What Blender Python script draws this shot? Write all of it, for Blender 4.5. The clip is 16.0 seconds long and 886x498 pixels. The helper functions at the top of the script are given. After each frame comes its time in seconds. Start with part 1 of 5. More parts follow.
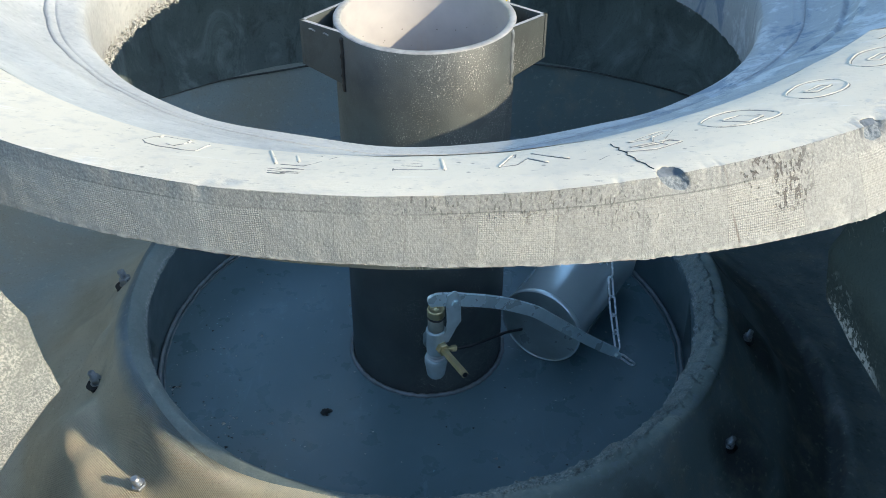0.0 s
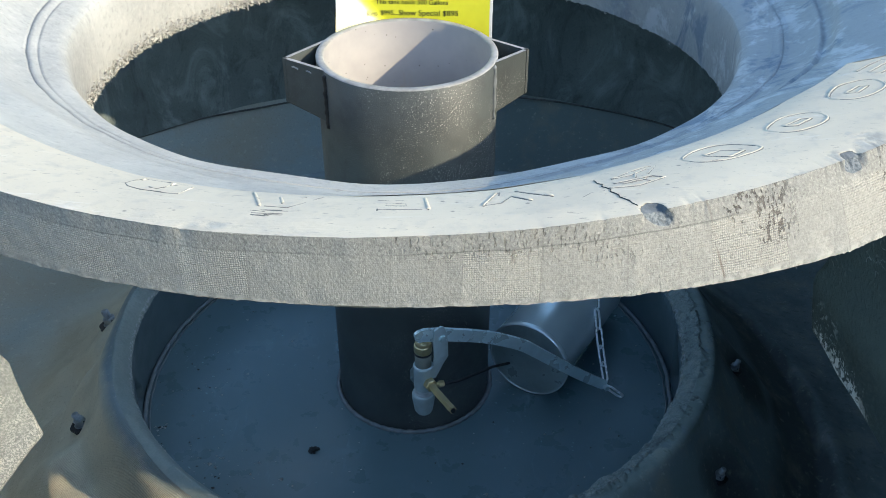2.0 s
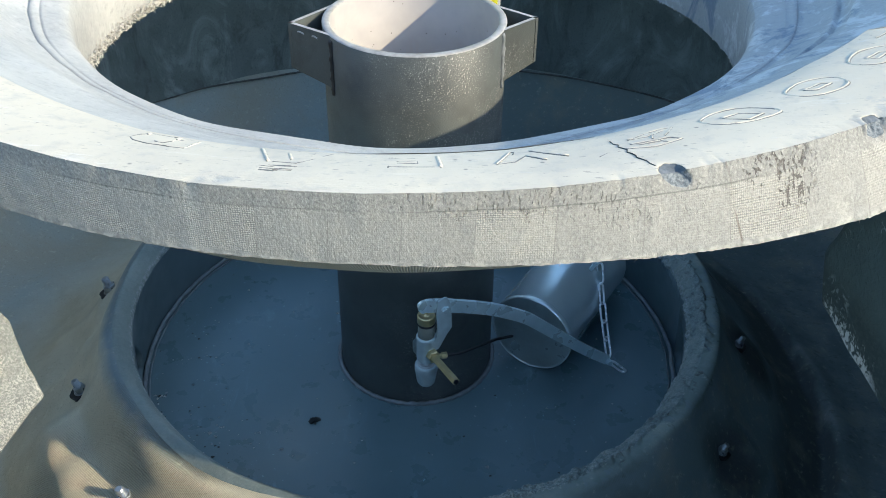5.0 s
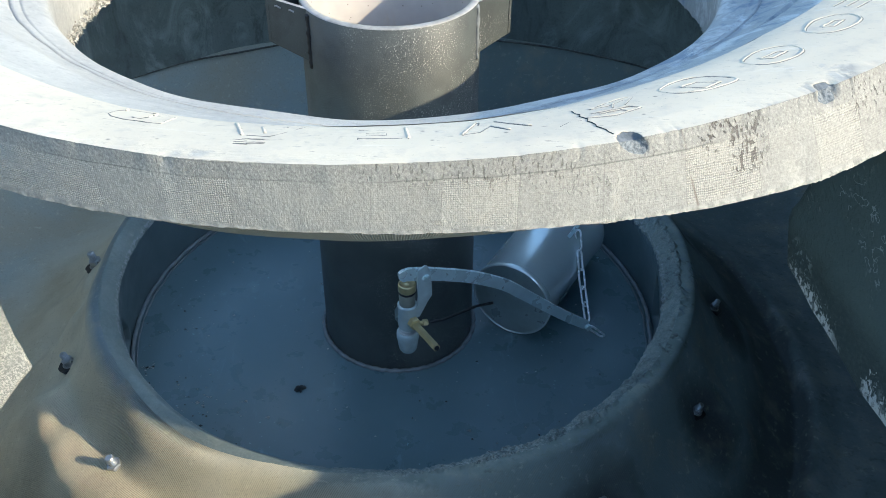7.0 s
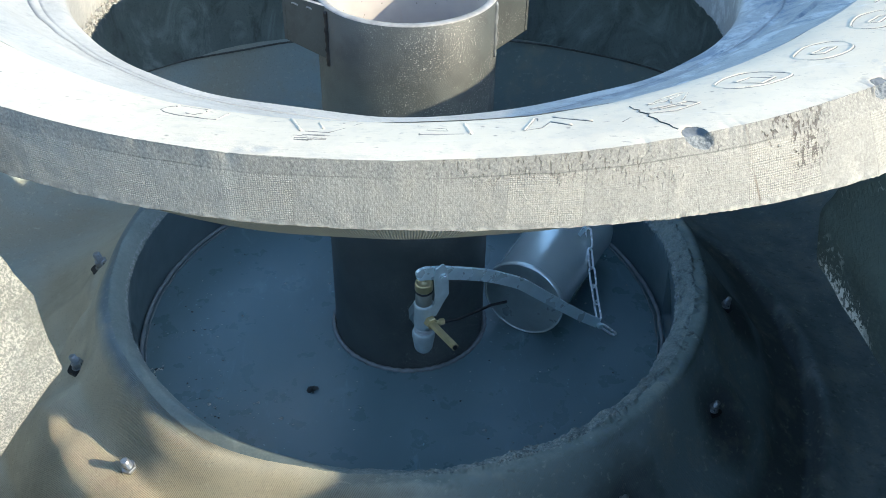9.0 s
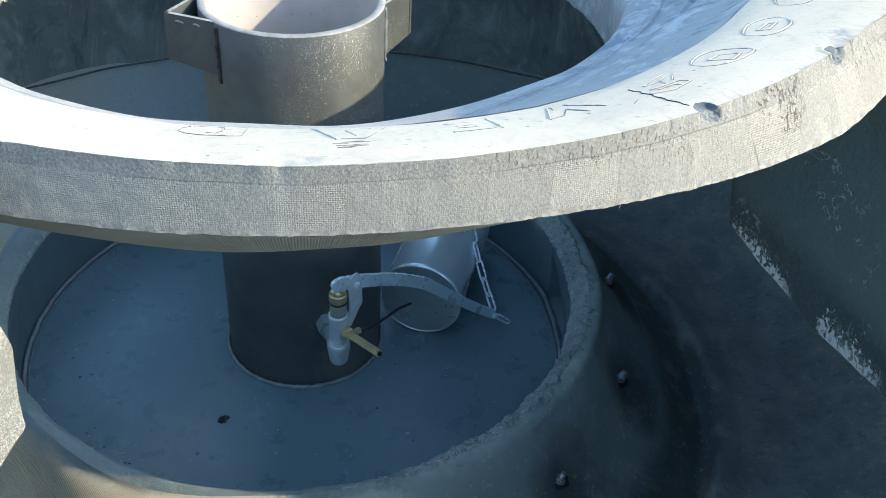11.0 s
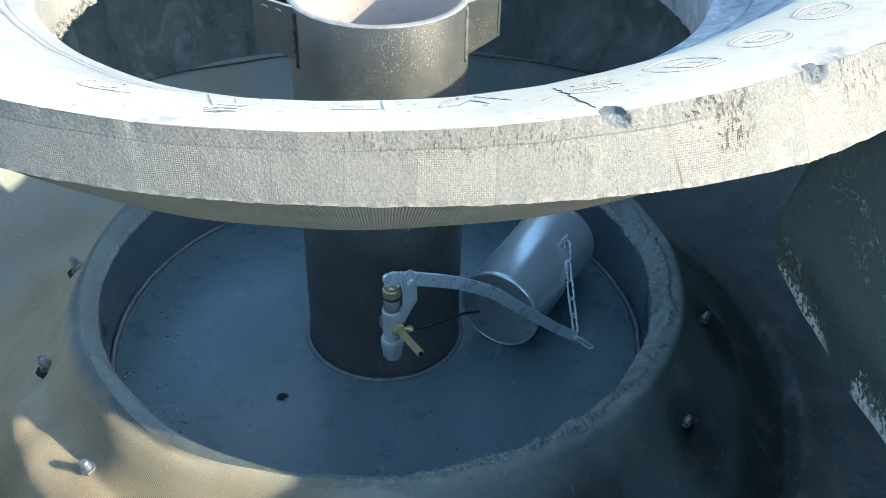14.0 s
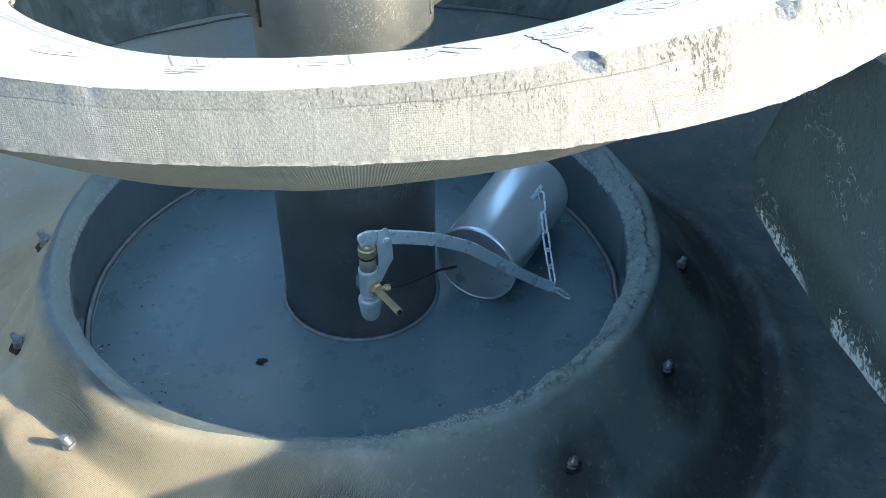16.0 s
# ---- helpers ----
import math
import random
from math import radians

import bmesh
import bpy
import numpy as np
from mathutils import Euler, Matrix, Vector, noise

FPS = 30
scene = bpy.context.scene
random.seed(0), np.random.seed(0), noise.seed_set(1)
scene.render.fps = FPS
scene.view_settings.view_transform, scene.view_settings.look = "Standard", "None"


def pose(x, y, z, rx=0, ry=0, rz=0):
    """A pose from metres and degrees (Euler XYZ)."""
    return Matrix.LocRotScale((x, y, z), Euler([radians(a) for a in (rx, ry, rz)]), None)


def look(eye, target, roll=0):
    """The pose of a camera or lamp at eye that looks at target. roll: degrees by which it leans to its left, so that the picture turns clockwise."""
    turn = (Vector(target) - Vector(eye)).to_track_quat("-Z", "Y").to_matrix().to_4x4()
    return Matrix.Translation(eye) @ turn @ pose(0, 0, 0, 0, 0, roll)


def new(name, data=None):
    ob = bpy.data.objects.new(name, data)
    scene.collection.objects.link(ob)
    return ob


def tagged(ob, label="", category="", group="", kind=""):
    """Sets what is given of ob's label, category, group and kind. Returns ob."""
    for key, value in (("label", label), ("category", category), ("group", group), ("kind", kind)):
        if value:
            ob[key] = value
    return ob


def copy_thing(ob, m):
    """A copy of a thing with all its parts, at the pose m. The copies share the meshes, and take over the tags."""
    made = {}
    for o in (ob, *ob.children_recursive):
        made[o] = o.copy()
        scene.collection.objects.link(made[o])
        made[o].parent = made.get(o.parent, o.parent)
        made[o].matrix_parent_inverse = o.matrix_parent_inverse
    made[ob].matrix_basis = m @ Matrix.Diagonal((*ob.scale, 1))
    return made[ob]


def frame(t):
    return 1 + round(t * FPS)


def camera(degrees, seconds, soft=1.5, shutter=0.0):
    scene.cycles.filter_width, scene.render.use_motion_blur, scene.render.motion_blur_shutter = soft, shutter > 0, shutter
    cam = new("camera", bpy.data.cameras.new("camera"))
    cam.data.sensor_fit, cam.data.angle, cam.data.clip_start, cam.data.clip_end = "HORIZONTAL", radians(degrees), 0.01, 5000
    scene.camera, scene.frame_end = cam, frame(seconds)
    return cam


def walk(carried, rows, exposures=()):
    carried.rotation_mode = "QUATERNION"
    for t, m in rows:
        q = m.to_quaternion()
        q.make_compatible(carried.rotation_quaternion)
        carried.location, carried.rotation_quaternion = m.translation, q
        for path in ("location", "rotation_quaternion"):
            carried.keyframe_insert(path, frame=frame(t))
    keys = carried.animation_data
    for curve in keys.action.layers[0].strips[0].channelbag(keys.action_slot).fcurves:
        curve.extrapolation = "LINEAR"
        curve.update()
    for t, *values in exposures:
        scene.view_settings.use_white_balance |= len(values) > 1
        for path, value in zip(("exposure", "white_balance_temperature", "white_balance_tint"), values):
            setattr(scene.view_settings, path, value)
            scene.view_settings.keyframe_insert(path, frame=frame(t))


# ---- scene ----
cam = camera(48.98, 16.0, 0.9)
# seconds, eye x, y, z, yaw, pitch, roll
PATH = [
    (0, 0.1023, -1.1674, 1.0495, 3.796, -36.325, 0.295),
    (0.5, 0.1068, -1.1712, 1.0500, 3.400, -35.899, -0.093),
    (1, 0.1082, -1.1755, 1.0509, 3.154, -35.503, -0.329),
    (1.5, 0.1063, -1.1701, 1.0503, 2.812, -35.286, -0.372),
    (2, 0.1027, -1.1633, 1.0526, 2.800, -34.478, -0.030),
    (2.5, 0.1017, -1.1624, 1.0513, 2.909, -34.394, 0.385),
    (3, 0.1049, -1.1653, 1.0478, 2.943, -34.163, 0.525),
    (3.5, 0.1062, -1.1645, 1.0475, 3.068, -33.877, 0.417),
    (4, 0.1085, -1.1689, 1.0456, 3.304, -34.340, 0.243),
    (4.5, 0.1020, -1.1654, 1.0463, 2.935, -34.708, 0.450),
    (5, 0.0949, -1.1601, 1.0350, 2.707, -35.668, 0.844),
    (5.2, 0.0937, -1.1622, 1.0352, 2.792, -36.810, 0.866),
    (7.3, 0.1097, -1.1849, 1.0491, 1.774, -37.385, 0.437),
    (7.5, 0.1102, -1.1868, 1.0491, 2.200, -37.283, 0.285),
    (8, 0.1102, -1.1851, 1.0474, 2.553, -37.646, 0.344),
    (10.3, -0.0692, -1.1712, 1.0360, -9.131, -36.572, 2.864),
    (10.5, -0.0825, -1.1725, 1.0356, -11.143, -36.488, 3.030),
    (11, -0.1008, -1.1723, 1.0334, -15.104, -36.230, 3.703),
    (11.5, -0.0923, -1.1719, 1.0278, -15.300, -36.246, 3.729),
    (12, -0.0336, -1.1691, 1.0231, -7.567, -35.771, 2.129),
    (12.5, 0.0385, -1.1703, 1.0149, -0.108, -36.089, 1.186),
    (13, 0.0895, -1.1808, 1.0081, 4.885, -36.924, 1.021),
    (13.5, 0.1104, -1.1803, 1.0106, 3.679, -36.139, 1.528),
    (14, 0.1199, -1.1847, 1.0109, 1.474, -35.648, 1.413),
    (14.5, 0.1227, -1.1841, 1.0072, 0.103, -35.145, 0.878),
    (15, 0.1201, -1.1661, 0.9936, -0.305, -36.100, 0.634),
    (15.5, 0.1200, -1.1676, 0.9941, -0.755, -37.637, 0.165),
    (16, 0.1174, -1.1748, 1.0033, -0.542, -38.200, 0.047),
]
SKY_STRENGTH, SUN_STRENGTH, SUN_COLOUR = 0.15, 2.6, (1.0, 0.755, 0.50)
EXPOSURES = [(0.0, 1.25, 5700, 1), (2.5, 1.12, 5700, 1), (5.0, 1.3, 5700, 1), (8.0, 1.47, 5700, 1), (10.5, 1.56, 5700, 1), (12.5, 1.42, 5700, 1), (13.0, 1.62, 5700, 1), (14.0, 1.66, 5700, 1), (15.0, 1.74, 5700, 1), (16.0, 2.0, 5800, 1)]


def eye_pose(x, y, z, yaw, pitch, roll):
    a, p = radians(yaw), radians(pitch)
    ahead = Vector((-math.sin(a) * math.cos(p), math.cos(a) * math.cos(p), math.sin(p)))
    return look((x, y, z), Vector((x, y, z)) + ahead, roll)


walk(cam, [(t, eye_pose(*row)) for t, *row in PATH], EXPOSURES)

# ---- light: a clear late-afternoon sky and a low sun ----
SUN_AZ, SUN_EL = radians(-21.0), radians(27.1)
SUN_FROM = Vector((math.cos(SUN_AZ) * math.cos(SUN_EL), math.sin(SUN_AZ) * math.cos(SUN_EL), math.sin(SUN_EL)))
world = bpy.data.worlds.new("world")
scene.world = world
world.use_nodes = True
wn = world.node_tree.nodes
sky = wn.new("ShaderNodeTexSky")
sky.sky_type = "NISHITA"
sky.sun_disc = False
sky.ozone_density = 0.3
sky.sun_elevation = SUN_EL
sky.sun_rotation = math.pi / 2 - SUN_AZ
world.node_tree.links.new(sky.outputs[0], wn["Background"].inputs[0])
wn["Background"].inputs[1].default_value = SKY_STRENGTH
sun = new("sun", bpy.data.lights.new("sun", "SUN"))
sun.data.energy, sun.data.angle, sun.data.color = SUN_STRENGTH, radians(0.55), SUN_COLOUR
sun.matrix_world = look(SUN_FROM * 20, (0, 0, 0))


# ---- materials ----
class Nodes:
    """A short way to write a node material."""

    def __init__(self, name):
        self.mat = bpy.data.materials.new(name)
        self.mat.use_nodes = True
        self.tree = self.mat.node_tree
        self.bsdf = self.tree.nodes["Principled BSDF"]
        self.coord = self.tree.nodes.new("ShaderNodeTexCoord").outputs["Object"]

    def link(self, value, socket):
        if hasattr(value, "is_linked"):
            self.tree.links.new(value, socket)
        else:
            socket.default_value = value

    def noise(self, scale, detail=4.0, rough=0.55, stretch=None, distortion=0.0):
        n = self.tree.nodes.new("ShaderNodeTexNoise")
        n.inputs["Scale"].default_value, n.inputs["Detail"].default_value = scale, detail
        n.inputs["Roughness"].default_value, n.inputs["Distortion"].default_value = rough, distortion
        where = self.coord
        if stretch:
            m = self.tree.nodes.new("ShaderNodeMapping")
            m.inputs["Scale"].default_value = stretch
            self.tree.links.new(where, m.inputs["Vector"])
            where = m.outputs[0]
        self.tree.links.new(where, n.inputs["Vector"])
        return n.outputs[0]

    def cells(self, scale, feature="F1"):
        n = self.tree.nodes.new("ShaderNodeTexVoronoi")
        n.feature = feature
        n.inputs["Scale"].default_value = scale
        self.tree.links.new(self.coord, n.inputs["Vector"])
        return n.outputs["Distance"]

    def math(self, op, a, b=0.0, c=0.0):
        n = self.tree.nodes.new("ShaderNodeMath")
        n.operation = op
        for v, s in zip((a, b, c), n.inputs):
            self.link(v, s)
        return n.outputs[0]

    def ramp(self, value, low, high, to_low=0.0, to_high=1.0):
        n = self.tree.nodes.new("ShaderNodeMapRange")
        for v, s in zip((value, low, high, to_low, to_high), n.inputs):
            self.link(v, s)
        return n.outputs[0]

    def mix(self, fac, a, b):
        n = self.tree.nodes.new("ShaderNodeMix")
        n.data_type = "RGBA"
        self.link(fac, n.inputs[0])
        for v, s in ((a, n.inputs[6]), (b, n.inputs[7])):
            self.link((*v, 1.0) if isinstance(v, tuple) and len(v) == 3 else v, s)
        return n.outputs[2]

    def oval(self, u, v, cu, cv, wu, wv):
        """1 inside an oval of half widths wu, wv about (cu, cv), 0 outside."""
        a = self.math("DIVIDE", self.math("SUBTRACT", u, cu), wu)
        b = self.math("DIVIDE", self.math("SUBTRACT", v, cv), wv)
        return self.ramp(self.math("ADD", self.math("MULTIPLY", a, a), self.math("MULTIPLY", b, b)), 1.15, 0.85)

    def scoop(self, ang, rad, z, ragged, at):
        """1 inside one of the gouges at the ring's sawn edge."""
        deg, r0, z0, a, b, c, lean = at
        along = self.math("MULTIPLY", self.math("SUBTRACT", self.math("MULTIPLY", ang, 57.2958), deg), 0.01745 * r0)
        up = self.math("ADD", self.math("SUBTRACT", z, z0), self.math("MULTIPLY", along, lean))
        total = self.math("MULTIPLY", self.math("SUBTRACT", ragged, 0.5), 0.5)
        for v, w in ((along, a), (self.math("SUBTRACT", rad, r0), b), (up, c)):
            v = self.math("DIVIDE", v, w)
            total = self.math("ADD", total, self.math("MULTIPLY", v, v))
        return self.ramp(total, 1.04, 0.92)

    def cracks(self):
        """Short dark cracks between flakes of perished rubber."""
        warp = self.tree.nodes.new("ShaderNodeTexVoronoi")
        warp.feature = "DISTANCE_TO_EDGE"
        warp.inputs["Scale"].default_value = 34.0
        bent = self.tree.nodes.new("ShaderNodeVectorMath")
        bent.operation = "ADD"
        shift = self.tree.nodes.new("ShaderNodeTexNoise")
        shift.inputs["Scale"].default_value, shift.inputs["Detail"].default_value = 60.0, 4.0
        self.tree.links.new(self.coord, shift.inputs["Vector"])
        scaled = self.tree.nodes.new("ShaderNodeVectorMath")
        scaled.operation = "SCALE"
        scaled.inputs["Scale"].default_value = 0.030
        self.tree.links.new(shift.outputs["Color"], scaled.inputs[0])
        self.tree.links.new(self.coord, bent.inputs[0])
        self.tree.links.new(scaled.outputs[0], bent.inputs[1])
        self.tree.links.new(bent.outputs[0], warp.inputs["Vector"])
        line = self.ramp(warp.outputs["Distance"], 0.10, 0.03)
        return self.math("MULTIPLY", line, self.ramp(self.noise(26.0, 3.0, 0.6), 0.58, 0.66, 0.0, 0.8))

    def axes(self):
        n = self.tree.nodes.new("ShaderNodeSeparateXYZ")
        self.tree.links.new(self.coord, n.inputs[0])
        return n.outputs

    def polar(self):
        x, y, z = self.axes()
        return self.math("ARCTAN2", y, x), self.math("SQRT", self.math("ADD", self.math("MULTIPLY", x, x), self.math("MULTIPLY", y, y))), z

    def bump(self, height, strength, distance, under=None):
        n = self.tree.nodes.new("ShaderNodeBump")
        n.inputs["Strength"].default_value, n.inputs["Distance"].default_value = strength, distance
        self.tree.links.new(height, n.inputs["Height"])
        if under:
            self.tree.links.new(under, n.inputs["Normal"])
        return n.outputs[0]

    def done(self, colour, rough=0.8, metal=0.0, normal=None, gloss=None):
        self.link((*colour, 1.0) if isinstance(colour, tuple) and len(colour) == 3 else colour, self.bsdf.inputs["Base Color"])
        self.link(rough, self.bsdf.inputs["Roughness"])
        self.link(metal, self.bsdf.inputs["Metallic"])
        if normal:
            self.tree.links.new(normal, self.bsdf.inputs["Normal"])
        if gloss is not None:
            self.bsdf.inputs["Specular IOR Level"].default_value = gloss
        return self.mat


# degrees, radius, height, half sizes along, out and up, and lean of the gouges in the ring's edge
GOUGES = ((-72.95, 0.7010, 0.7432, 0.0105, 0.0105, 0.0068, 0.45), (-60.30, 0.6900, 0.7430, 0.0100, 0.0100, 0.0070, -0.1))


def make_chalky():
    """Sidewall rubber bleached pale grey, with scuffs along the ring."""
    k = Nodes("chalky rubber")
    ang, rad, z = k.polar()
    big, fine = k.noise(5.0, 5.0, 0.6), k.noise(70.0, 6.0, 0.65)
    col = k.mix(k.ramp(big, 0.35, 0.7), (0.62, 0.572, 0.465), (0.53, 0.495, 0.41))
    col = k.mix(k.ramp(fine, 0.52, 0.75, 0.0, 0.5), col, (0.36, 0.36, 0.35))
    scuff = k.noise(9.0, 5.0, 0.7, (1.0, 9.0, 1.0), 1.0)
    col = k.mix(k.ramp(scuff, 0.6, 0.72, 0.0, 0.6), col, (0.72, 0.71, 0.68))
    nick = k.noise(120.0, 4.0, 0.7, (1.0, 3.0, 1.0))
    col = k.mix(k.ramp(nick, 0.62, 0.68, 0.0, 0.6), col, (0.20, 0.20, 0.19))
    grime = k.noise(3.0, 6.0, 0.7, None, 1.5)
    col = k.mix(k.ramp(grime, 0.54, 0.68, 0.0, 0.35), col, (0.36, 0.36, 0.345))
    pit = k.cells(38.0)
    col = k.mix(k.ramp(pit, 0.03, 0.07, 0.75, 0.0), col, (0.18, 0.18, 0.17))
    brink = k.math("ADD", z, k.math("MULTIPLY", k.math("SUBTRACT", k.noise(34.0, 5.0, 0.7, None, 0.6), 0.5), 0.009))
    torn = k.math("MULTIPLY", k.ramp(brink, 0.7442, 0.7452), k.ramp(k.noise(13.0, 2.0, 0.5), 0.56, 0.60))
    col = k.mix(k.math("MULTIPLY", torn, 0.7), col, k.mix(k.ramp(fine, 0.42, 0.60), (0.25, 0.26, 0.26), (0.42, 0.43, 0.42)))
    gouge = k.math("MAXIMUM", *(k.scoop(ang, rad, z, fine, at) for at in GOUGES))
    # The gouges' shaded insides are painted dark blue-grey.
    col = k.mix(gouge, col, k.mix(k.ramp(fine, 0.4, 0.62), (0.11, 0.125, 0.14), (0.21, 0.23, 0.245)))
    n = k.bump(fine, 0.35, 0.002, k.bump(scuff, 0.25, 0.002, k.bump(torn, 0.25, -0.001, k.bump(gouge, 0.8, -0.004))))
    return k.done(col, 0.85, 0.0, n, 0.2)


def make_bead_grey():
    """Grey rubber of the bead seat with pale scrapes; its right side is painted in bluish shade."""
    k = Nodes("bead rubber")
    x, y, _ = k.axes()
    big, mid, fine = k.noise(7.0, 5.0, 0.65, None, 0.8), k.noise(19.0, 6.0, 0.7, None, 0.3), k.noise(120.0, 6.0, 0.7)
    streak = k.noise(24.0, 4.0, 0.7, (1.0, 1.0, 0.12))
    col = k.mix(k.ramp(big, 0.38, 0.66), (0.36, 0.362, 0.345), (0.46, 0.46, 0.43))
    col = k.mix(k.ramp(fine, 0.54, 0.72, 0.0, 0.5), col, (0.58, 0.56, 0.51))
    col = k.mix(k.ramp(fine, 0.46, 0.34, 0.0, 0.45), col, (0.22, 0.22, 0.215))
    col = k.mix(k.ramp(streak, 0.58, 0.75, 0.0, 0.4), col, (0.25, 0.26, 0.265))
    # The slope turned from the sun: blue shade mottled into the colour.
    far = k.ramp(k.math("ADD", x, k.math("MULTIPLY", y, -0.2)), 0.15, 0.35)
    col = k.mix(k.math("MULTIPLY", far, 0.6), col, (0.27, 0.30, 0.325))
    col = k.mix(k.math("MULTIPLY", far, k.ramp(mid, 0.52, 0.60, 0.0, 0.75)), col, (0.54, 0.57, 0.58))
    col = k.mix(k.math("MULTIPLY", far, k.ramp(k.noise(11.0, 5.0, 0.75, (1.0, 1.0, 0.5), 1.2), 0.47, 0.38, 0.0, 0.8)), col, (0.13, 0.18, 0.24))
    return k.done(col, 0.50, 0.0, k.bump(mid, 0.35, 0.003, k.bump(fine, 0.5, 0.002)), 0.35)


def make_cut_cord():
    """The sawn face of the casing: close rows of cord ends under a plain rubber skin."""
    k = Nodes("sawn cord rubber")
    ang, rad, z = k.polar()
    big, mid, fine = k.noise(4.0, 3.0, 0.5, (1.0, 1.0, 0.5)), k.noise(26.0, 3.0, 0.5), k.noise(480.0, 3.0, 0.6)
    level = k.math("ADD", z, k.math("MULTIPLY", k.math("SUBTRACT", mid, 0.5), 0.003))
    flat = k.tree.nodes.new("ShaderNodeCombineXYZ")
    k.link(k.math("MULTIPLY", ang, 0.711 / 0.0014), flat.inputs[0])
    k.link(k.math("MULTIPLY", level, 1 / 0.00125), flat.inputs[1])
    cell = k.tree.nodes.new("ShaderNodeTexVoronoi")
    cell.voronoi_dimensions = "2D"
    cell.inputs["Scale"].default_value, cell.inputs["Randomness"].default_value = 1.0, 0.45
    k.tree.links.new(flat.outputs[0], cell.inputs["Vector"])
    rows = k.math("SINE", k.math("ADD", k.math("MULTIPLY", level, 6.2832 / 0.0015), k.math("MULTIPLY", k.noise(150.0, 2.0, 0.5), 3.0)))
    dots = k.math("ADD", k.ramp(cell.outputs["Distance"], 0.12, 0.68, 0.6, -0.6), k.math("MULTIPLY", rows, 0.4))
    woven = k.math("MULTIPLY", k.ramp(level, 0.7342, 0.7328), k.ramp(k.math("ADD", z, k.math("MULTIPLY", mid, 0.002)), 0.7010, 0.7028))
    seam = k.math("MULTIPLY", k.ramp(k.math("ABSOLUTE", k.math("SUBTRACT", level, 0.7338)), 0.0007, 0.0002), k.ramp(k.noise(6.0, 2.0), 0.40, 0.55))
    panel = k.tree.nodes.new("ShaderNodeTexWhiteNoise")
    panel.noise_dimensions = "1D"
    run = k.math("DIVIDE", k.math("ADD", k.math("MULTIPLY", ang, 57.2958), k.math("MULTIPLY", k.noise(2.2, 1.0), 7.0)), 3.7)
    k.link(k.math("FLOOR", run), panel.inputs["W"])
    panel = panel.outputs["Value"]
    joint = k.ramp(k.math("ABSOLUTE", k.math("SUBTRACT", k.math("FRACT", run), 0.5)), 0.490, 0.497)
    woven = k.math("MULTIPLY", woven, k.ramp(panel, 0.15, 0.65, 0.30, 1.0))
    patch = k.math("MULTIPLY", woven, k.ramp(k.noise(17.0, 3.0, 0.6, (1.0, 1.0, 1.6)), 0.40, 0.60, 0.35, 1.0))
    col = k.mix(k.ramp(big, 0.35, 0.65), (0.29, 0.284, 0.258), (0.36, 0.349, 0.313))
    col = k.mix(k.ramp(mid, 0.48, 0.70, 0.0, 0.25), col, (0.215, 0.216, 0.205))
    col = k.mix(woven, (0.245, 0.243, 0.228), col)
    col = k.mix(k.ramp(panel, 0.0, 1.0, 0.0, 0.22), col, (0.20, 0.20, 0.19))
    col = k.mix(k.math("MULTIPLY", joint, 0.35), col, (0.12, 0.12, 0.11))
    stria = k.noise(36.0, 4.0, 0.65, (1.0, 1.0, 0.05))
    col = k.mix(k.ramp(stria, 0.58, 0.72, 0.0, 0.30), col, (0.48, 0.46, 0.41))
    col = k.mix(k.ramp(stria, 0.42, 0.30, 0.0, 0.30), col, (0.17, 0.17, 0.162))
    col = k.mix(k.math("MULTIPLY", patch, k.ramp(dots, 0.10, 0.75, 0.0, 0.42)), col, (0.47, 0.45, 0.395))
    col = k.mix(k.math("MULTIPLY", patch, k.ramp(dots, -0.05, -0.6, 0.0, 0.52)), col, (0.13, 0.13, 0.122))
    col = k.mix(k.ramp(fine, 0.53, 0.64, 0.0, 0.18), col, (0.50, 0.485, 0.43))
    col = k.mix(k.ramp(fine, 0.47, 0.36, 0.0, 0.20), col, (0.10, 0.10, 0.095))
    col = k.mix(k.math("MULTIPLY", seam, 0.6), col, (0.10, 0.10, 0.095))
    worm, band = k.noise(640.0, 2.0, 0.5, None, 0.5), k.ramp(k.math("ADD", z, k.math("MULTIPLY", mid, 0.010)), 0.731, 0.737)
    col = k.mix(k.math("MULTIPLY", k.ramp(worm, 0.42, 0.34, 0.0, 0.42), band), col, (0.11, 0.11, 0.105))
    col = k.mix(k.math("MULTIPLY", k.ramp(worm, 0.58, 0.66, 0.0, 0.22), band), col, (0.52, 0.505, 0.45))
    worn = k.ramp(k.noise(11.0, 3.0, 0.6), 0.50, 0.58)
    pits = k.math("MULTIPLY", k.math("MULTIPLY", k.ramp(k.noise(330.0, 3.0, 0.6, (1.0, 1.0, 0.38)), 0.585, 0.615), worn), k.ramp(z, 0.716, 0.734, 0.10, 1.0))
    deg = k.math("MULTIPLY", ang, 57.2958)
    torn = k.math("MULTIPLY", k.ramp(deg, -67.6, -67.2), k.ramp(deg, -64.6, -65.8))
    gash = k.math("MULTIPLY", k.math("MULTIPLY", k.ramp(k.noise(430.0, 3.0, 0.6, (1.0, 1.0, 0.14)), 0.545, 0.575), torn), k.ramp(k.math("ADD", z, k.math("MULTIPLY", mid, 0.02)), 0.716, 0.728))
    slit = k.ramp(k.noise(560.0, 3.0, 0.6, (1.0, 1.0, 0.26)), 0.592, 0.622)
    row_a = k.math("MULTIPLY", k.math("MULTIPLY", k.ramp(deg, -86.0, -83.0), k.ramp(deg, -73.6, -75.0)), k.ramp(k.noise(20.0, 2.0), 0.44, 0.54))
